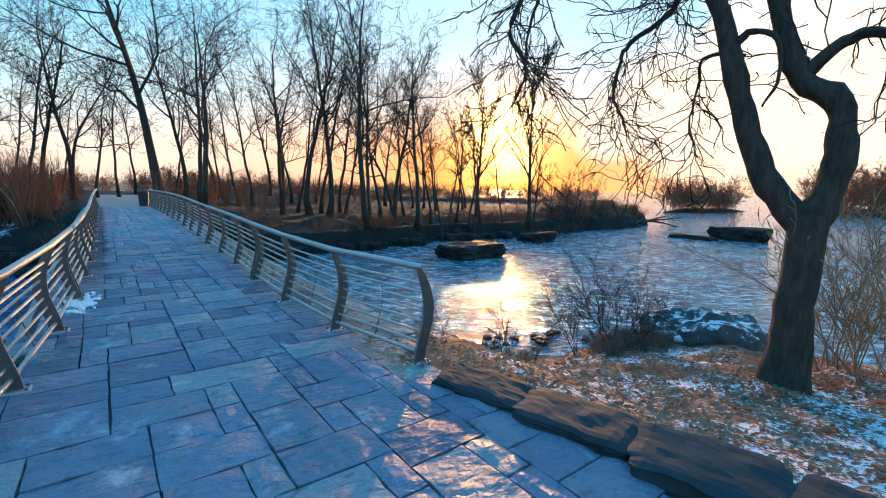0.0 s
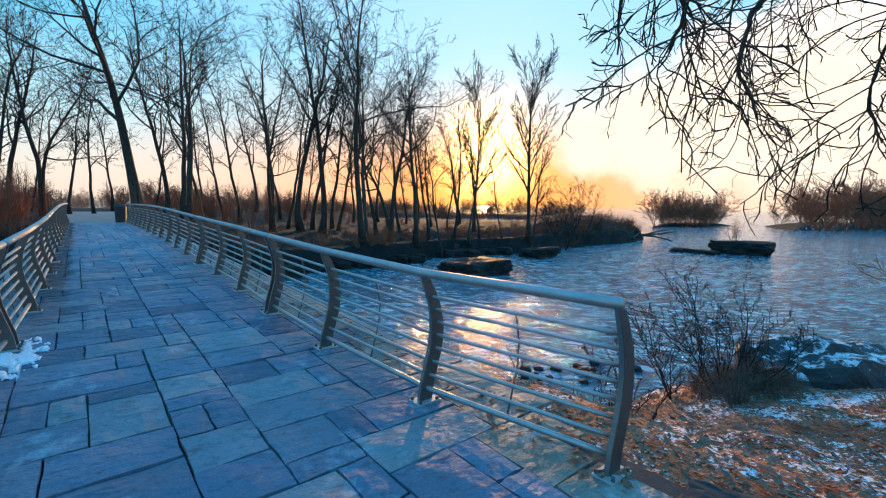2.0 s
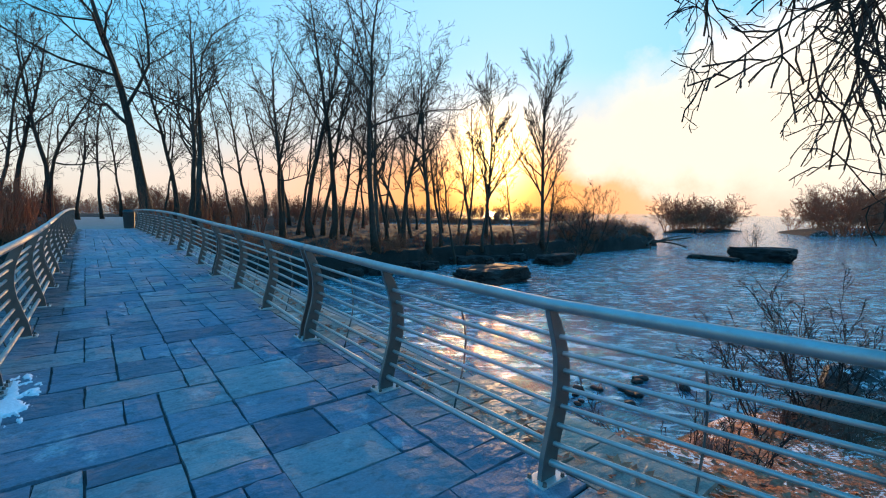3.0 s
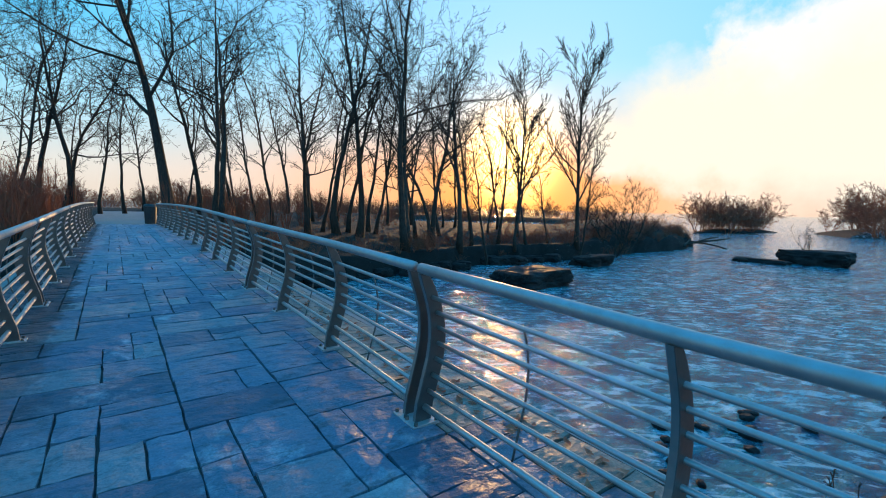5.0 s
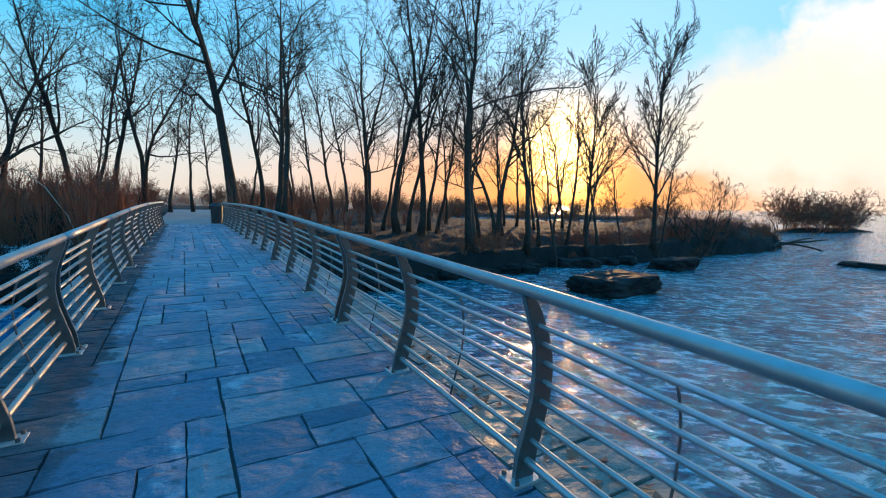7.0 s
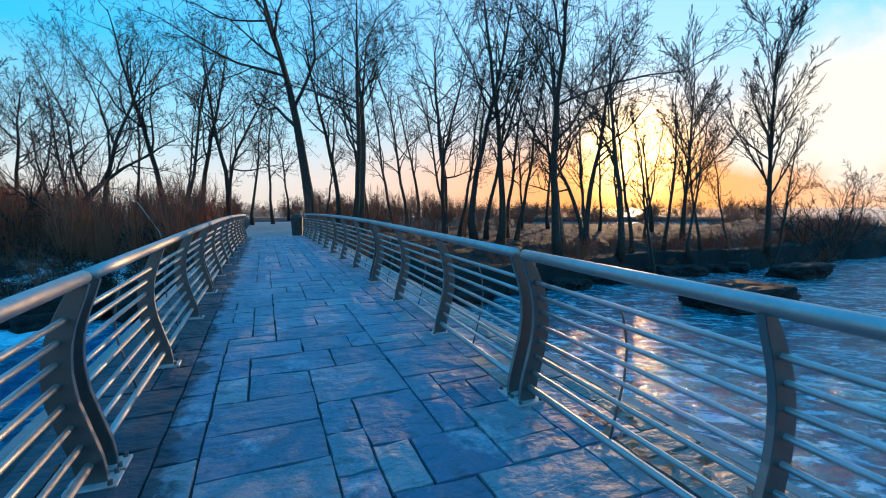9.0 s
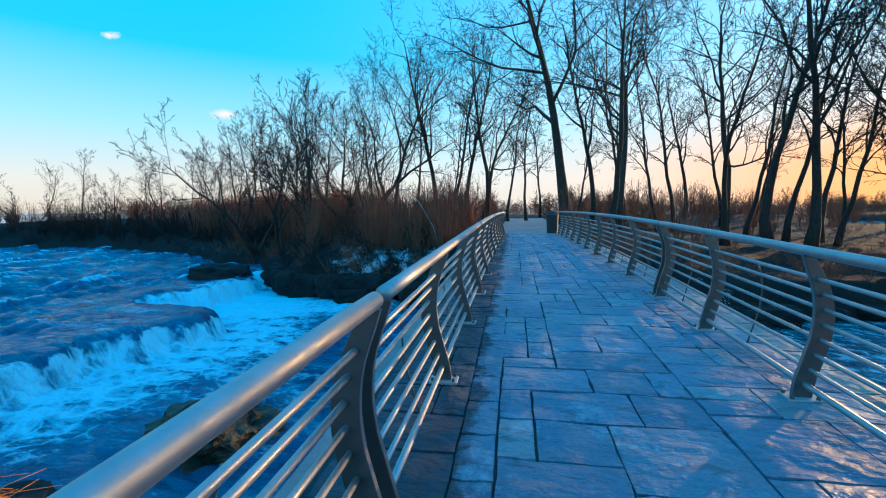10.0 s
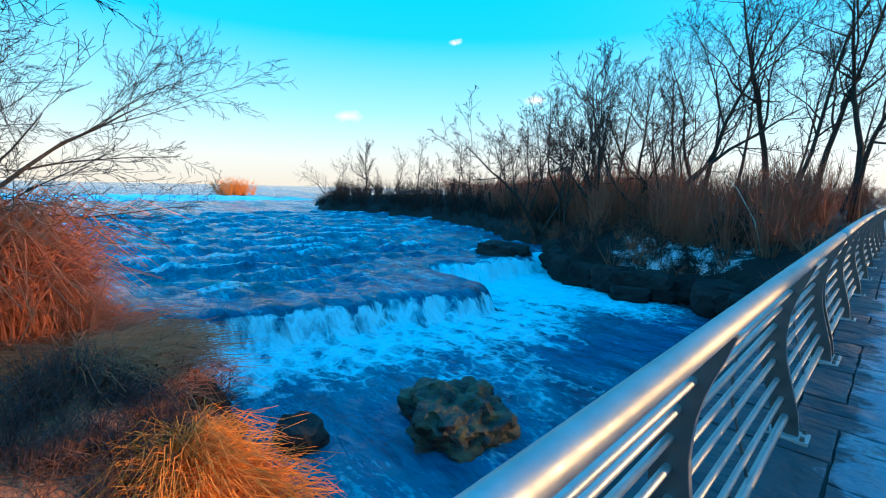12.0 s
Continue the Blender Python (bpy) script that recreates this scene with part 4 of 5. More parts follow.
def islet_spots(poly, n, small, big):
    c = np.mean(np.array(poly), axis=0)
    out = []
    for _ in range(n):
        w = math.sqrt(rng.uniform(0.05, 0.9))
        i, u = rng.randint(len(poly)), rng.rand()
        p = (np.array(poly[i]) * u + np.array(poly[(i + 1) % len(poly)]) * (1 - u)) * w + c * (1 - w)
        out.append((p[0], p[1], at_ground(p[0], p[1]) - 0.1, rng.uniform(small, big), rng.uniform(0, 6.28), rng.randint(5)))
    return out


scatter("islet_brush", dome, islet_spots(ISLETS[0], 18, 3.2, 6.4) + islet_spots(ISLETS[1], 60, 4.5, 9.5), M_BRUSH, "brown leafless rounded bushes on low far islets")
scatter("far_brush", dome, islet_spots(ISLETS[3], 170, 3.0, 5.0), M_BRUSH, "brown bare woodland on the far shore")

orange = []
for _ in range(40):
    orange.append((rng.uniform(-162, -154), rng.uniform(63, 74), -1.6, rng.uniform(2.0, 3.8), rng.uniform(0, 6.28), rng.randint(5)))
scatter("islet_brush", brush, orange, M_REED, "sunlit orange bushes on a far islet")
# orange and dull dead grass on the upstream bank beside the bridge
def blade_lines(rng, count, thick):
    """Long thin arching blades, leaning mostly one way."""
    lines = []
    for _ in range(count):
        a, reach, top = rng.normal(0, 1.1), rng.uniform(0.3, 1.0), rng.uniform(0.35, 0.8)
        b = np.array((rng.normal(0, 0.12), rng.normal(0, 0.12), -0.05))
        w = np.array((math.cos(a), math.sin(a), 0.0))
        side = np.array((-w[1], w[0], 0.0)) * rng.normal(0, 0.12)
        lines.append(([b, b + w * reach * 0.25 + np.array((0, 0, top * 0.75)), b + w * reach * 0.65 + side + np.array((0, 0, top)), b + w * reach * 1.1 + side * 2 + np.array((0, 0, top * rng.uniform(0.45, 0.95)))], [thick, thick, thick * 0.8, thick * 0.4]))
    return lines


reed = [template(blade_lines(rng, 32, 0.0058)) for _ in range(5)]


def clump(name, cx, cy, rx, ry, n, smin, smax, mat, label, tpl, turn=0.0):
    out = []
    for _ in range(n):
        r, a = math.sqrt(rng.rand()), rng.uniform(0, 6.28)
        x, y = cx + rx * r * math.cos(a), cy + ry * r * math.sin(a)
        out.append((x, y, at_ground(x, y) - 0.03, rng.uniform(smin, smax), rng.uniform(0, 6.28), rng.randint(5)))
    return scatter(name, tpl, out, mat, label)


def stalk_lines(rng, count, thick, low, high, reach):
    """Long blades or stalks: low, high set how far they stand up, reach how far they lie over."""
    lines = []
    for _ in range(count):
        a, out, top = rng.normal(0, 1.3), rng.uniform(0.3, 1.0) * reach, rng.uniform(low, high)
        b = np.array((rng.normal(0, 0.16), rng.normal(0, 0.16), -0.05))
        w = np.array((math.cos(a), math.sin(a), 0.0))
        side = np.array((-w[1], w[0], 0.0)) * rng.normal(0, 0.16)
        lines.append(([b, b + w * out * 0.3 + np.array((0, 0, top * 0.7)), b + w * out * 0.7 + side + np.array((0, 0, top)), b + w * out * 1.15 + side * 2 + np.array((0, 0, top * rng.uniform(0.5, 1.05)))], [thick, thick, thick * 0.8, thick * 0.4]))
    return lines


tall_reed = [template(stalk_lines(rng, 34, 0.0056, 0.5, 1.2, 0.75)) for _ in range(5)]
flat_reed = [template(stalk_lines(rng, 26, 0.0058, 0.12, 0.4, 1.2)) for _ in range(5)]
clump("dead_grass", -5.75, 14.15, 0.75, 0.5, 110, 0.9, 1.3, M_REED, "bright orange tuft of dead grass overhanging the bank", reed)
clump("dead_grass", -11.7, 11.6, 1.3, 1.0, 150, 1.5, 2.5, M_REED_RED, "tall orange-brown dead grass on the upstream bank", tall_reed)
bramble = [template(shrub_lines(rng, 16, 1.0, 1.6, 4, 0.0095, 0.6)) for _ in range(5)]
clump("dead_grass", -11.4, 12.8, 1.0, 0.8, 60, 0.8, 1.4, M_REED_RED, "orange-brown dead grass leaning down the bank", tall_reed)
clump("dead_grass", -10.3, 13.7, 1.8, 1.0, 170, 0.8, 1.4, M_REED_RED, "russet dead grass lying over down the bank", flat_reed)
clump("dead_grass", -9.0, 13.5, 1.2, 0.9, 40, 0.7, 1.1, M_REED_RED, "sparse russet blades among dark brambles", flat_reed)
clump("brambles", -7.2, 13.2, 1.6, 1.2, 140, 0.45, 0.8, M_BRAMBLE, "dark tangled bramble stems on the bank", bramble)
clump("brambles", -9.2, 14.6, 1.0, 0.5, 16, 0.7, 1.1, M_TWIG, "thin bare twigs leaning over the water", bramble)
clump("brambles", -3.6, 10.4, 1.4, 1.8, 36, 0.4, 0.7, M_BRAMBLE, "dark tangled bramble stems below the railing", bramble)


# ---- the old tree on the near bank, its limbs hanging over the river ----
def near_tree():
    rng = np.random.RandomState(77)
    base = np.array((6.79, 1.21, at_ground(6.79, 1.21)))
    A = np.array
    trunk = [A((6.79, 1.21, base[2] - 0.3)), A((6.80, 1.20, -0.2)), A((6.77, 1.24, 0.5)), A((6.78, 1.27, 1.1)), A((6.77, 1.30, 1.65))]
    left = [A((6.77, 1.32, 1.45)), A((6.65, 1.71, 1.98)), A((6.56, 1.96, 2.6)), A((6.46, 2.15, 3.3)), A((6.39, 2.38, 4.14)), A((6.2, 2.8, 5.2)), A((6.0, 3.2, 6.4))]
    right = [A((6.77, 1.26, 1.45)), A((6.82, 1.06, 1.98)), A((6.83, 1.03, 2.5)), A((6.81, 1.10, 2.95)), A((6.73, 1.45, 3.25)), A((6.68, 1.62, 3.7)), A((6.63, 1.78, 4.25)), A((6.4, 2.1, 5.6))]
    arm = [A((6.74, 1.42, 3.30)), A((6.79, 1.18, 3.58)), A((6.85, 0.92, 3.68)), A((6.9, 0.6, 3.60)), A((7.0, -0.2, 3.75)), A((7.1, -1.2, 4.4))]
    hang1 = [A((6.3, 2.6, 4.7)), A((7.0, 3.1, 5.05)), A((7.64, 3.5, 4.83)), A((7.35, 4.05, 4.4)), A((7.27, 4.16, 4.1)), A((7.22, 4.22, 3.54)), A((7.30, 4.08, 3.2)), A((7.37, 3.99, 2.85))]
    hang2 = [A((6.25, 2.7, 5.0)), A((5.5, 3.2, 5.5)), A((4.75, 3.75, 5.0)), A((4.5, 3.85, 4.4)), A((4.38, 3.98, 3.9)), A((4.55, 3.82, 3.5)), A((4.49, 3.9, 3.1))]
    hang3 = [A((6.5, 2.1, 3.6)), A((6.75, 2.7, 3.75)), A((7.1, 2.9, 3.4)), A((7.15, 3.0, 2.9)), A((7.2, 2.85, 2.4))]
    spur = [A((6.44, 2.2, 3.75)), A((6.42, 2.0, 3.85)), A((6.45, 1.75, 3.7)), A((6.5, 1.7, 3.3)), A((6.5, 1.85, 2.95))]
    hang4 = [A((6.1, 3.0, 5.6)), A((6.3, 4.2, 6.0)), A((6.4, 5.2, 5.4)), A((6.35, 5.5, 4.6)), A((6.5, 5.6, 3.9))]
    root = empty("tree", (0, 0, 0))

    def put(name, line, r0, r1, sides=9):
        v, f = tubes([(line, np.linspace(r0, r1, len(line)) * (1 + 0.07 * np.sin(np.arange(len(line)) * 1.1) + rng.normal(0, 0.05, len(line))))], sides)
        return part_data(name, mesh_data(name, v, f, M_BARK, True), root)

    shift = A((0.0, 0.0, 0.0))
    for k, q in enumerate(trunk):
        q += A((0.0, 0.06 - 0.05 * k, 0.0))
    for q in left + spur + hang3:
        q += A((0.03, -0.13, 0.0))
    for q in right + arm:
        q += A((0.01, -0.05, 0.0))

    def bendy(line):
        """Rounded version of a coarse line, with small knots."""
        q = [2 * line[0] - line[1]] + list(line) + [2 * line[-1] - line[-2]]
        out = []
        for i in range(1, len(q) - 2):
            for t in (0, 0.25, 0.5, 0.75):
                out.append(0.5 * (2 * q[i] + (q[i + 1] - q[i - 1]) * t + (2 * q[i - 1] - 5 * q[i] + 4 * q[i + 1] - q[i + 2]) * t * t + (3 * q[i] - q[i - 1] - 3 * q[i + 1] + q[i + 2]) * t ** 3) + rng.normal(0, 0.008, 3) + shift)
        return out + [line[-1] + shift]

    trunk, left, right, arm, hang1, hang2, hang3, spur, hang4 = [bendy(q) for q in (trunk, left, right, arm, hang1, hang2, hang3, spur, hang4)]
    flare = np.interp(np.arange(len(trunk)), [0, 4, 8, len(trunk) - 1], [0.36, 0.25, 0.205, 0.20])
    v, f = tubes([(trunk, flare)], 16)
    part_data("trunk", mesh_data("trunk", v, f, M_BARK, True), root)
    put("limb", left, 0.165, 0.095, 12)
    put("limb", right, 0.17, 0.095, 12)
    for line, r in ((arm, 0.085), (hang1, 0.06), (hang2, 0.06), (hang3, 0.03), (spur, 0.05), (hang4, 0.05)):
        put("branch", line, r, r * 0.28, 6)
    droop = dict(levels=3, wander=(0.2, 0.28, 0.3, 0.3, 0.3), up=(-0.05, -0.10, -0.10, -0.05, 0), taper=(0.8, 0.8, 0.7, 0.6, 0.6), kids=(6, 4, 3, 2), share=(0.55, 0.5, 0.5, 0.5),
                 angle=((25, 70),) * 4, thin=(0.6, 0.6, 0.6, 0.6), **{"from": (0.1, 0.1, 0.1, 0.1)})
    lines = []
    for line in (hang1, hang2, hang3, hang4, arm, left[16:], right[24:]):
        for i in range(1, len(line), 2):
            for _ in range(3 if line is hang1 or line is hang2 else 2):
                d = unit(unit(line[i] - line[i - 1]) + rng.normal(0, 0.7, 3))
                grow(rng, lines, line[i], d, rng.uniform(0.8, 1.7), 0.014, 1, droop)
    v, f = tubes([(p, [min(r, 0.014) * 0.6 for r in rr]) for lv, p, rr in lines if lv <= 2], 4, False)
    tagged(part_data("twig_spray", mesh_data("twig_spray", v, f, M_TWIG), root), "drooping bare twigs", kind="stuff")
    v, f = tubes([(p, [0.0034] * len(rr)) for lv, p, rr in lines if lv > 2], 3, False)
    tagged(part_data("twig_spray", mesh_data("twig_spray", v, f, M_TWIG), root), "drooping bare twigs", kind="stuff")
    return tagged(root, "old forked tree with dark bark and drooping bare branches", "tree")


near_tree()


def bush(x, y, h, stems, seed, label, mat=None, spread=0.9, twigs=6, thick=0.012):
    r = np.random.RandomState(seed)
    root = empty("bush", (x, y, at_ground(x, y)))
    lines = []
    spec = dict(floor=0.0045, levels=3, wander=(0.12, 0.16, 0.2, 0.25, 0.2), up=(0.04, 0.06, 0.05, 0, 0), taper=(0.75, 0.75, 0.7, 0.6, 0.6), kids=(twigs, 4, 2, 1), share=(0.42, 0.45, 0.4, 0.4),
                angle=((18, 45), (20, 50), (20, 55), (20, 55)), thin=(0.6, 0.6, 0.6, 0.6), **{"from": (0.2, 0.2, 0.2, 0.2)})
    for _ in range(stems):
        a = r.uniform(0, 6.28)
        d = unit(np.array((math.cos(a) * spread * r.rand(), math.sin(a) * spread * r.rand(), 1.0)))
        grow(r, lines, np.array((0.2 * math.cos(a), 0.2 * math.sin(a), -0.15)), d, h * r.uniform(0.6, 1.05), thick, 0, spec)
    for lv, p, rr in lines:
        if lv == 0:
            v, f = tubes([(p, rr)], 5, False)
            part_data("stem", mesh_data("stem", v, f, mat or M_TWIG, True), root)
    v, f = tubes([(p, [0.0045] * len(rr)) for lv, p, rr in lines if lv > 0], 3, False)
    tagged(part_data("twig_spray", mesh_data("twig_spray", v, f, mat or M_TWIG), root), "fine bare twigs", kind="stuff")
    return tagged(root, label, "bush", group="bank bushes")


bush(8.3, 4.45, 2.3, 15, 1, "leafless bush of thin dark stems on the river bank", None, 1.5, 8, 0.013)
bush(7.9, 4.9, 1.9, 8, 2, "leafless bush of thin dark stems on the river bank", None, 1.3, 7, 0.011)
bush(5.4, 4.4, 1.7, 3, 3, "small leafless sapling clump above the river")
bush(5.2, 5.2, 1.7, 3, 4, "small leafless sapling clump above the river")
for i, (x, y, h) in enumerate(((7.9, 0.5, 2.6), (8.4, 1.0, 2.4), (7.7, -0.3, 2.9), (9.2, 0.3, 2.2), (8.6, -0.8, 2.4))):
    bush(x, y, h, 15, 10 + i, "pale brown bare thicket beside the old tree", M_STRAW, 0.8)
clump("dead_grass", 8.5, 4.2, 1.2, 0.7, 80, 0.3, 0.55, M_REED_DARK, "reddish dead grass along the water's edge", reed)
clump("dead_grass", 5.0, 5.4, 1.6, 0.6, 60, 0.3, 0.6, M_REED_DARK, "reddish dead grass on the drop below the railing", reed)
clump("dead_grass", 11.6, 3.3, 0.9, 0.7, 30, 0.3, 0.6, M_REED_DARK, "reddish dead grass round the boulder", reed)
bank_tree = tree_thing("tree", 41, 8.5, 0.11, dict(TALL, floor=0.008, kids=(11, 10, 7, 4), share=(0.66, 0.5, 0.42, 0.4), wander=(0.06, 0.09, 0.12, 0.16, 0.2), up=(0.0, 0.0, 0.0, 0.0, 0.0), angle=((20, 45), (20, 45), (20, 50), (20, 50)), **{"from": (0.12, 0.12, 0.1, 0.1)}), 4, lean=(0.12, 0.3), spread=0.6, fine=0.6, label="bare spreading willow on the upstream bank")
bank_tree.matrix_basis = Matrix.Translation((-13.4, 9.6, at_ground(-13.4, 9.6))) @ Matrix.Scale(0.95, 4)

# fallen leaves on the bank
rng2 = np.random.RandomState(8)
LV, LF = [], []
leaf_x = np.concatenate((rng2.uniform(2.6, 9.8, 15000), 2.25 + 0.35 * rng2.rand(260)))
leaf_y = np.concatenate((rng2.uniform(-3.5, 7.0, 15000), rng2.uniform(3.0, 12.0, 260)))
on_deck = leaf_x < 2.62
leaf_z = np.where(on_deck & (leaf_y > 3), deck_z(leaf_y), land_height(leaf_x, leaf_y))
leaf_d = np.where(on_deck, 9.0, signed_distance(NEAR_LAND, leaf_x, leaf_y))
for n_leaf, (x, y) in enumerate(zip(leaf_x, leaf_y)):
    if leaf_d[n_leaf] < 0.8 or (not on_deck[n_leaf] and x < 2.75 + 0.06 * y):
        continue
    s, a = rng2.uniform(0.018, 0.05), rng2.uniform(0, 6.28)
    z = leaf_z[n_leaf] + 0.012
    t = rng2.uniform(-0.6, 0.6, 2)
    b = len(LV)
    for u, w, lift in ((-1.2, 0, 0.2), (0, -0.6, 0), (1.2, 0, 0.25), (0, 0.6, 0.1), (0, 0, -0.05)):
        px, py = (u * math.cos(a) - w * math.sin(a)) * s, (u * math.sin(a) + w * math.cos(a)) * s
        LV.append((x + px, y + py, z + lift * s + 0.5 * (px * t[0] + py * t[1])))
    LF += [(b, b + 1, b + 4), (b + 1, b + 2, b + 4), (b + 2, b + 3, b + 4), (b + 3, b, b + 4)]
tagged(part_data("fallen_leaves", mesh_data("fallen_leaves", LV, LF, M_LEAF)), "brown curled fallen leaves on the snowy bank", "leaves", kind="stuff")

# ---- rocks ----
def rock(name, place, size, seed, mat, label, category="rock", flat=0.0, group="", turn=0.0, sub=3, boxy=0.55, lumpy=0.22):
    bm = bmesh.new()
    bmesh.ops.create_icosphere(bm, subdivisions=sub, radius=1.0)
    off = Vector((seed * 3.1, seed * 1.7, seed * 0.9))
    for v in bm.verts:
        c = v.co
        e = max(abs(c.x), abs(c.y), abs(c.z))
        c = c.lerp(c / e * 0.85, boxy + flat * 0.35)
        n = noise.fractal(v.co * 1.3 + off, 0.9, 2.0, 5) * lumpy + noise.cell(v.co * 2.2 + off) * 0.03
        v.co = Vector((c.x, c.y, c.z)) * (1 + n)
        v.co = Vector((v.co.x * size[0], v.co.y * size[1], v.co.z * size[2]))
    ob = part(name, bm, mat, None, "", False)
    ob.matrix_basis = pose(*place, 0, 0, turn)
    return tagged(ob, label, category, group)


def slab(place, size, seed, turn, label):
    """A flat quarried block: bedded sides, chipped top edges, an uneven outline."""
    bm = bmesh.new()
    bmesh.ops.create_cube(bm, size=2.0)
    bmesh.ops.subdivide_edges(bm, edges=bm.edges[:], cuts=11, use_grid_fill=True)
    off = Vector((seed * 2.3, seed * 4.1, seed * 1.3))
    for v in bm.verts:
        c = v.co.copy()
        r = max(abs(c.x), abs(c.y))
        corner = 1 - 0.08 * (abs(c.x * c.y)) ** 3
        bed = 0.05 * noise.noise(Vector((off.x, off.y, c.z * 3.2))) + 0.035 * noise.cell(Vector((off.x, 0.3, c.z * 4.0)))
        side = noise.fractal(Vector((c.x * 0.9, c.y * 1.5, c.z * 0.5)) + off, 0.8, 2.0, 5) * 0.13
        k = corner * (1 + (bed + side) * (r ** 2))
        top = noise.fractal(Vector((c.x * 1.6, c.y * 2.2, 0.0)) + off, 0.9, 2.0, 5) * 0.10 - (0.16 * max(0.0, r - 0.8) / 0.2 if c.z > 0.9 else 0.0)
        v.co = Vector((c.x * size[0] * k, c.y * size[1] * k, (c.z + top * max(c.z, 0)) * size[2]))
    ob = part("kerb_boulder", bm, M_SLAB, None, "", False)
    ob.matrix_basis = pose(*place, 0, 0, turn)
    return tagged(ob, label, "boulder", "kerb boulders")


# kerb boulders bordering the paving
for i, (x, y, z, sx, sy, sz, turn) in enumerate(((2.57, 2.30, 0.06, 0.235, 0.45, 0.13, 16), (2.76, 1.46, 0.06, 0.285, 0.44, 0.145, 14), (2.90, 0.60, 0.07, 0.32, 0.43, 0.16, 20), (3.02, -0.4, 0.08, 0.32, 0.55, 0.16, 4))):
    slab((x, y, z), (sx, sy, sz), 3 + i, turn, "flat grey-green quarried boulder edging the stone paving")
rock("boulder", (10.1, 3.5, -1.42), (1.2, 0.9, 0.82), 11, M_SNOWROCK, "large dark boulder dusted with snow by the river", "boulder", 0.0, turn=-39, sub=4, boxy=0.35, lumpy=0.3)
rock("rock_ledge", (20.9, 23.6, -2.75), (2.6, 1.5, 0.85), 12, M_ROCK, "flat dark slab of rock in the river", "rock", 0.9, sub=4)
rock("rock_ledge", (33.2, 28.0, -2.8), (1.9, 1.3, 0.75), 13, M_ROCK, "low dark block of rock in the river", "rock", 0.8, sub=4)
rock("rock_ledge", (54.0, 18.0, -2.6), (1.6, 3.0, 1.1), 14, M_ROCK, "long dark rock standing in the rapids", "rock", 0.8, sub=4)
rock("rock_ledge", (51.0, 21.4, -3.0), (1.2, 2.6, 0.45), 15, M_ROCK, "low dark rock awash in the rapids", "rock", 0.9, sub=3)
rock("mossy_rock", (-5.75, 18.8, -3.15), (1.2, 1.35, 0.95), 21, M_MOSS, "wet mossy rock in the stream", "rock", 0.0, sub=5, boxy=0.1, lumpy=0.42)
rock("river_stone", (-7.3, 16.0, -2.95), (0.55, 0.45, 0.35), 23, M_ROCK, "dark wet stone below the grassy bank", "stone", 0.2, sub=3)
rock("rock_ledge", (-16.5, 33.7, -2.2), (1.65, 1.25, 0.85), 24, M_ROCK, "black rock beside a small side cascade", "rock", 0.6, sub=4)
rock("rock_ledge", (-13.2, 35.7, -2.4), (1.4, 1.2, 0.85), 22, M_ROCK, "dark undercut ledge beside a small fall", "rock", 0.7, sub=4)
rng = np.random.RandomState(3)
for i in range(26):
    x = rng.uniform(8.0, 12.5)
    y = 8.4 - 0.3 * abs(x - 9.5) + rng.uniform(0.0, 1.6)
    s = rng.uniform(0.08, 0.2)
    rock("shore_stone", (x, y, WATER + 0.02), (s, s * 0.8, s * 0.6), 40 + i, M_ROCK, "dark wet stone at the water's edge", "stone", 0.3, "shore stones", rng.uniform(0, 360), 2)
for i in range(34):
    t = rng.rand()
    x = -11 + 44 * t
    y = float(np.interp(x, [-11.3, -5.6, -2, 3, 9, 18.9, 25.7, 33], [32.2, 32.5, 29.0, 28.8, 29.9, 30.9, 32.3, 31.2])) + rng.uniform(-0.5, 0.6)
    s = rng.uniform(0.4, 0.95)
    rock("bank_rock", (x, y, WATER + 0.25), (s * 1.3, s, s * 0.55), 80 + i, M_ROCK, "dark broken rock along the island shore", "rock", 0.7, "island shore rocks", rng.uniform(0, 360), 3)

# small side cascade between two black ledges
def side_cascade():
    V, F = [], []
    top, foot = np.array((-15.3, 35.8, -2.12)), np.array((-14.0, 34.3, -3.0))
    across = np.array((0.76, 0.65, 0.0))
    for j in range(15):
        t = j / 14
        mid = top + (foot - top) * t
        mid[2] = top[2] + (foot[2] - top[2]) * float(smooth(0.1, 0.95, np.array(t)))
        for i in range(11):
            u = i / 10 - 0.5
            p = mid + across * u * (0.9 + 0.6 * t)
            V.append((p[0], p[1], p[2] + 0.05 * (1 - 4 * u * u) + 0.07 * noise.noise(Vector((u * 9, t * 1.5, 2.0)))))
    for j in range(14):
        for i in range(10):
            k = j * 11 + i
            F.append((k, k + 1, k + 12, k + 11))
    me = mesh_data("side_cascade", V, F, M_WATER, True)
    me.attributes.new("foam", "FLOAT", "POINT").data.foreach_set("value", [0.95] * len(V))
    return tagged(part_data("side_cascade", me), "small white side cascade between black ledges", "waterfall", kind="structure")


side_cascade()

# bin at the far end of the bridge
bin_thing = empty("litter_bin", (1.95, 31.9, 0.37))
bm = bmesh.new()
bmesh.ops.create_cone(bm, cap_ends=True, segments=20, radius1=0.24, radius2=0.28, depth=0.9, matrix=Matrix.Translation((0, 0, 0.45)))
part("body", bm, M_BIN, bin_thing)
bm = bmesh.new()
bmesh.ops.create_cone(bm, cap_ends=True, segments=20, radius1=0.31, radius2=0.22, depth=0.12, matrix=Matrix.Translation((0, 0, 0.97)))
part("lid", bm, M_BIN, bin_thing)
tagged(bin_thing, "black metal litter bin at the bridge's end", "bin")


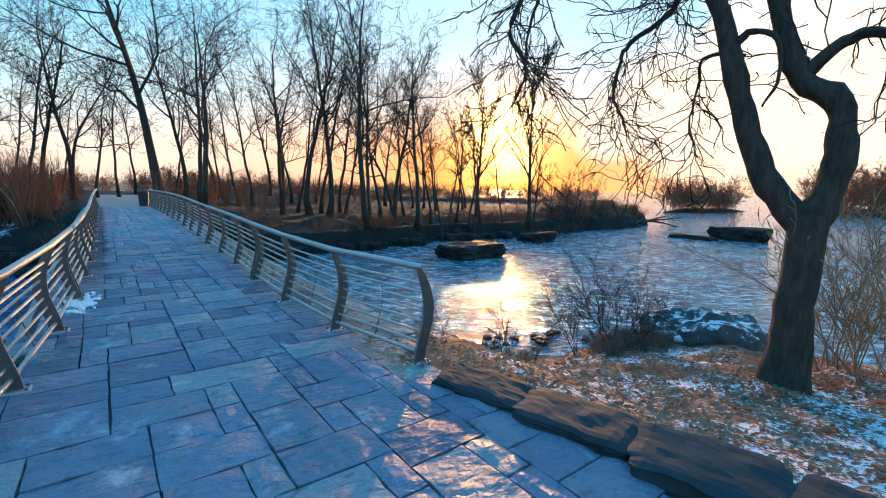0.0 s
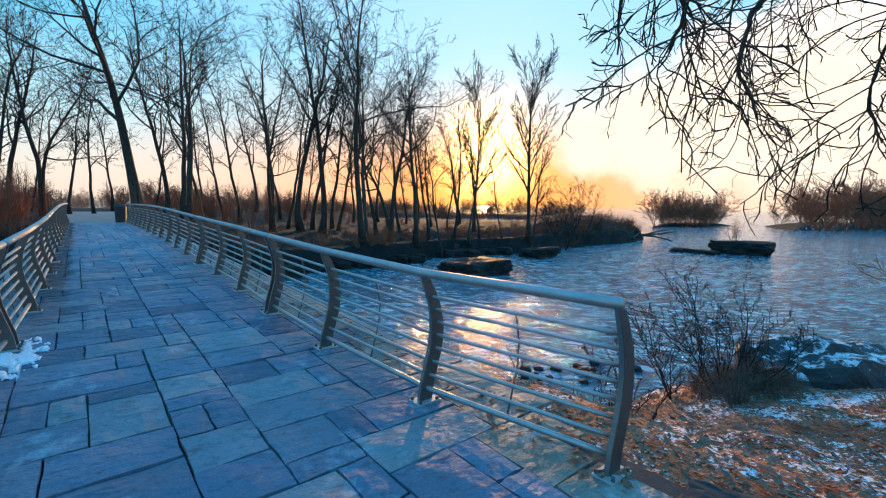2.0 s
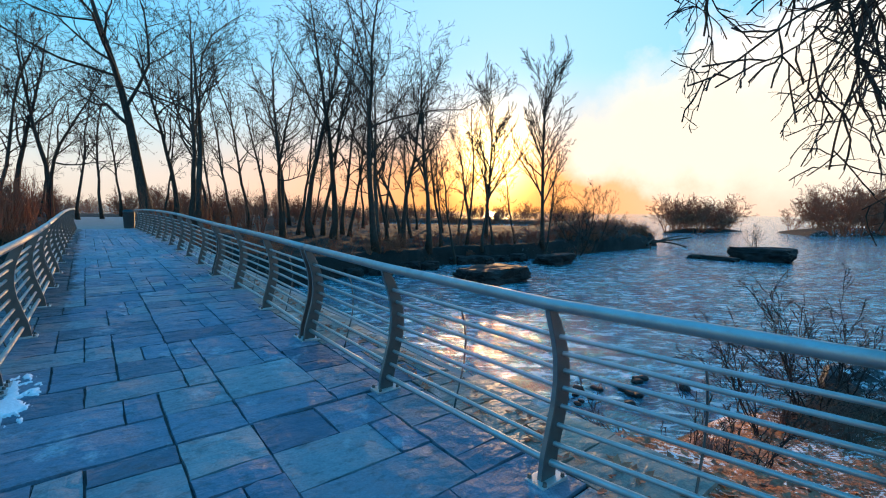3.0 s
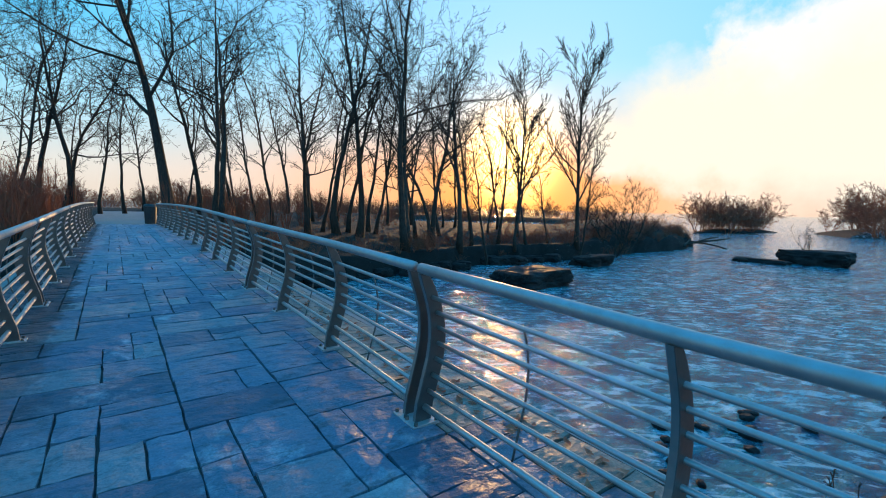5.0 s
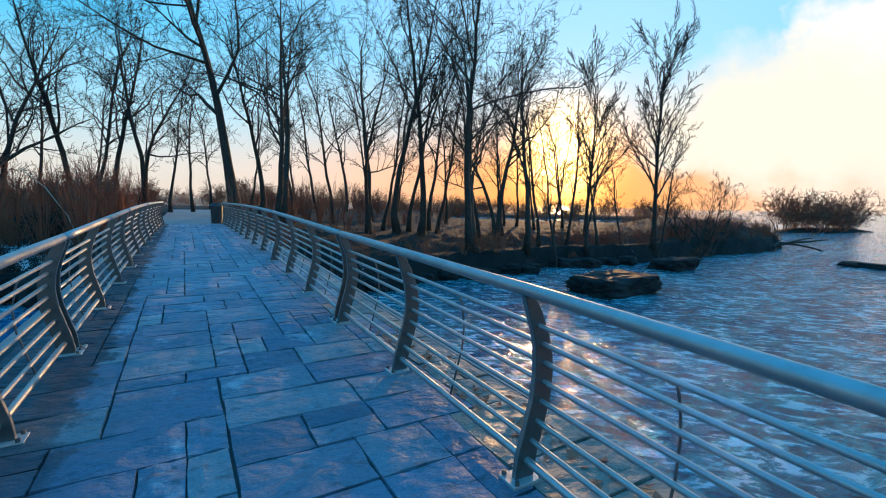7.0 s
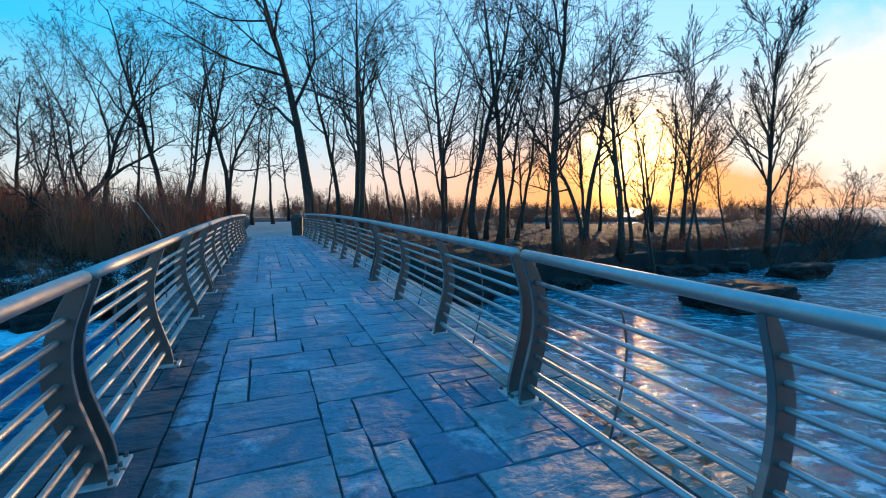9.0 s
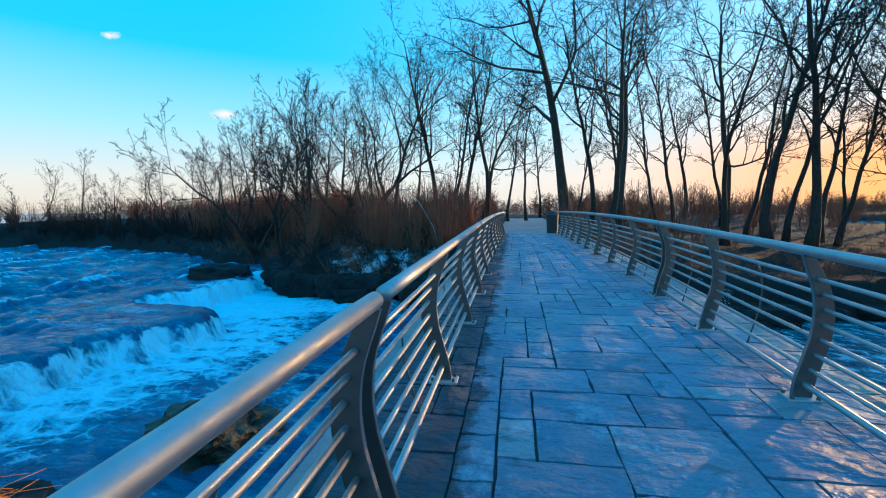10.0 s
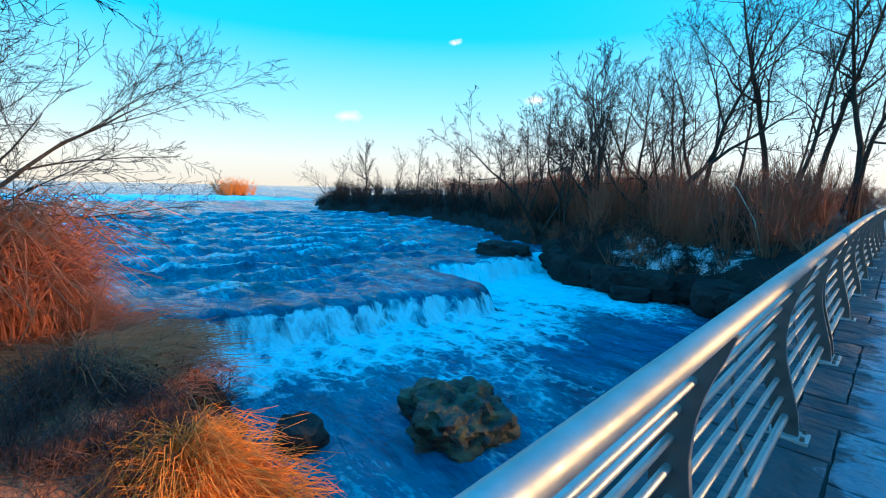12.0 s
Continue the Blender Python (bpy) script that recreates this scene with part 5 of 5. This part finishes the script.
# driftwood stranded on the island's point and the rock in the rapids
def driftwood(x, y, z, length, turn, rise, r, seed):
    g = np.random.RandomState(seed)
    d = np.array((math.cos(radians(turn)), math.sin(radians(turn)), rise))
    pts = [np.array((0.0, 0.0, 0.0))]
    for _ in range(5):
        d = unit(d + g.normal(0, 0.08, 3))
        pts.append(pts[-1] + d * length / 5)
    v, f = tubes([(pts, np.linspace(r, r * 0.45, 6))], 8)
    ob = part_data("driftwood_log", mesh_data("driftwood_log", v, f, M_BARK, True))
    ob.location = (x, y, z)
    return tagged(ob, "bare grey driftwood log stranded at the water's edge", "log", group="driftwood")


for k, (x, y, z, ln, turn, rise) in enumerate(((60, 32.6, -2.4, 5, -10, 0.05), (63, 33.4, -2.2, 6, -25, 0.02), (58, 32.0, -2.5, 4, 20, 0.2), (65, 34.4, -2.4, 5, -60, 0.0), (49.5, 22.8, -2.75, 5, -35, 0.05))):
    driftwood(x, y, z, ln, turn, rise, 0.16, 60 + k)
bush_islet = bush(53.6, 18.6, 2.6, 12, 31, "leafless bush rooted on the rock in the rapids", None, 0.7, 5, 0.02)
bush_islet.location.z = -1.7

# dark ledge blocks under the brush on the upstream side of the island
for k in range(16):
    x = -13.0 + 0.75 * k + rng.uniform(-0.2, 0.2)
    y = float(np.interp(x, [-13, -11.3, -8, -5.6, -2, 0], [34.6, 32.9, 32.7, 33.1, 29.9, 29.6])) + rng.uniform(-0.1, 0.3)
    s = rng.uniform(0.7, 1.15)
    rock("ledge_block", (x, y, WATER + 0.62), (s, s * 0.8, s * 0.72), 140 + k, M_ROCK, "black undercut limestone block below the brush", "rock", 0.6, "island ledge blocks", rng.uniform(-20, 20), 3)
v, f = tubes([([(0, 0, -0.2), (-0.5, 0.2, 1.4), (-1.3, 0.5, 2.7), (-2.2, 0.7, 3.6)], [0.03, 0.026, 0.02, 0.012])], 7)
stick = part_data("leaning_stem", mesh_data("leaning_stem", v, f, M_PALE, True))
stick.location = (-3.6, 34.0, at_ground(-3.6, 34.0))
tagged(stick, "pale bare stem leaning over the island bank", "stem")


# thin snow blown against the foot of the upstream railing
def snow_patch(cy, length, width, seed):
    ys, xs = np.linspace(-1, 1, 90), np.linspace(-1, 1, 36)
    V, F = [], []
    for b in ys:
        for a in xs:
            y = cy + b * length / 2
            x = left_x(y) + width * 0.22 + a * width / 2
            m = 1 - a * a - b * b + 1.5 * noise.fractal(Vector((x * 11.0 + seed, y * 6.0, 0.3)), 0.6, 2.0, 5) - 0.4
            V.append((x, y, float(deck_z(y)) + (0.012 if m > 0.25 else 0.004 + 0.032 * m if m > 0 else -0.02)))
    for j in range(89):
        for i in range(35):
            k = j * 36 + i
            F.append((k, k + 1, k + 37, k + 36))
    ob = part_data("snow_patch", mesh_data("snow_patch", V, F, M_SNOW, True))
    return tagged(ob, "ragged thin snow on the paving beside the railing", "snow")


snow_patch(7.3, 1.2, 0.42, 3.0)

# ---- paving stones, laid last ----
def random_ashlar(nx, ny, rng):
    """Fill a grid of cells with rectangles of mixed size: (i, j, w, h)."""
    free = np.ones((ny, nx), bool)
    sizes = [(3, 2), (2, 2), (2, 3), (3, 3), (2, 1), (4, 2), (1, 2), (3, 2), (2, 2)]
    out = []
    for j in range(ny):
        for i in range(nx):
            if not free[j, i]:
                continue
            order = sizes[:]
            rng.shuffle(order)
            for w, h in order + [(1, 1)]:
                if i + w <= nx and j + h <= ny and free[j:j + h, i:i + w].all():
                    free[j:j + h, i:i + w] = False
                    out.append((i, j, w, h))
                    break
    return out


def stone_mesh(w, h, seed, mat):
    rng = random.Random(seed)
    e, d = 0.006, 0.022
    n = 4
    verts, faces = [], []
    for a in range(n):
        for b in range(n):
            x = -w / 2 + e + (w - 2 * e) * b / (n - 1)
            y = -h / 2 + e + (h - 2 * e) * a / (n - 1)
            edge = a in (0, n - 1) or b in (0, n - 1)
            verts.append((x + rng.uniform(-0.006, 0.006), y + rng.uniform(-0.006, 0.006), rng.uniform(-0.012, 0.0) if edge else rng.uniform(-0.004, 0.010)))
    for a in range(n - 1):
        for b in range(n - 1):
            i = a * n + b
            faces.append((i, i + 1, i + n + 1, i + n))
    rim = [b for b in range(n)] + [a * n + n - 1 for a in range(1, n)] + [(n - 1) * n + b for b in range(n - 2, -1, -1)] + [a * n for a in range(n - 2, 0, -1)]
    base = len(verts)
    for i in rim:
        x, y, _ = verts[i]
        verts.append((x * (1 + e / w), y * (1 + e / h), -d - 0.004))
    for k in range(len(rim)):
        k2 = (k + 1) % len(rim)
        faces.append((rim[k2], rim[k], base + k, base + k2))
    return verts, faces


def lay(cells, cell, x0, y0, near_rows, parent_near, rest_name, edge_right, keep_stone, seed):
    rest = {0: ([], []), 1: ([], [])}
    count = 0
    for idx, (i, j, w, h) in enumerate(cells):
        gap = 0.004
        W, H = w * cell - gap, h * cell - gap
        cx, cy = x0 + (i + w / 2) * cell, y0 + (j + h / 2) * cell
        if not keep_stone(cx, cy):
            continue
        edge = 1 if cx > edge_right(cy) else 0
        mat = M_PAVE_EDGE if edge else M_PAVE
        slope = float(deck_z(cy + 0.1) - deck_z(cy - 0.1)) / 0.2
        z = float(deck_z(cy)) + 0.002
        variant = idx % 3
        if near_rows(cy) and count < 300:
            me = keep(("stone", w, h, variant, edge), lambda: mesh_data("paving_stone", *stone_mesh(W, H, w * 10 + h + variant * 100, mat), mat))
            ob = part_data("paving_stone", me, parent_near)
            ob.matrix_basis = Matrix.Translation((cx, cy, z)) @ Matrix.Rotation(math.atan(slope), 4, "X")
            count += 1
        else:
            v, f = stone_mesh(W, H, idx + seed, mat)
            V, F = rest[edge]
            b = len(V)
            V += [(x + cx, y + cy, q + z + y * slope) for x, y, q in v]
            F += [tuple(b + k for k in face) for face in f]
    for edge, mat in ((0, M_PAVE), (1, M_PAVE_EDGE)):
        V, F = rest[edge]
        if V:
            tagged(part_data(rest_name, mesh_data(rest_name, V, F, mat), parent_near), "grey stamped stone paving" if not edge else "brown stone paving along the edge", kind="stuff")


CELL = 0.215
rng = random.Random(4)
cells = random_ashlar(16, 118, rng)
lay(cells, CELL, -0.73, 6.07, lambda y: y < 17.0, deck, "far_paving", lambda y: 2.3, lambda x, y: y < 31.3, 7)
cells = random_ashlar(22, 66, random.Random(9))


def approach_edge(y):
    return float(np.interp(y, [-9, 0.3, 1.0, 2.0, 2.9, 3.3, 6.1], [2.6, 2.58, 2.58, 2.42, 2.66, 2.72, 2.72]))


# past y 2.7 the brown edge tint stands in for the sun's tan
lay(cells, CELL, -1.8, 6.05 - 66 * CELL, lambda y: y > -1.5, approach, "far_paving", lambda y: 2.25 if y > 2.7 else 9.0, lambda x, y: x < approach_edge(y) and (y < 5.0 or x > -0.8), 900)
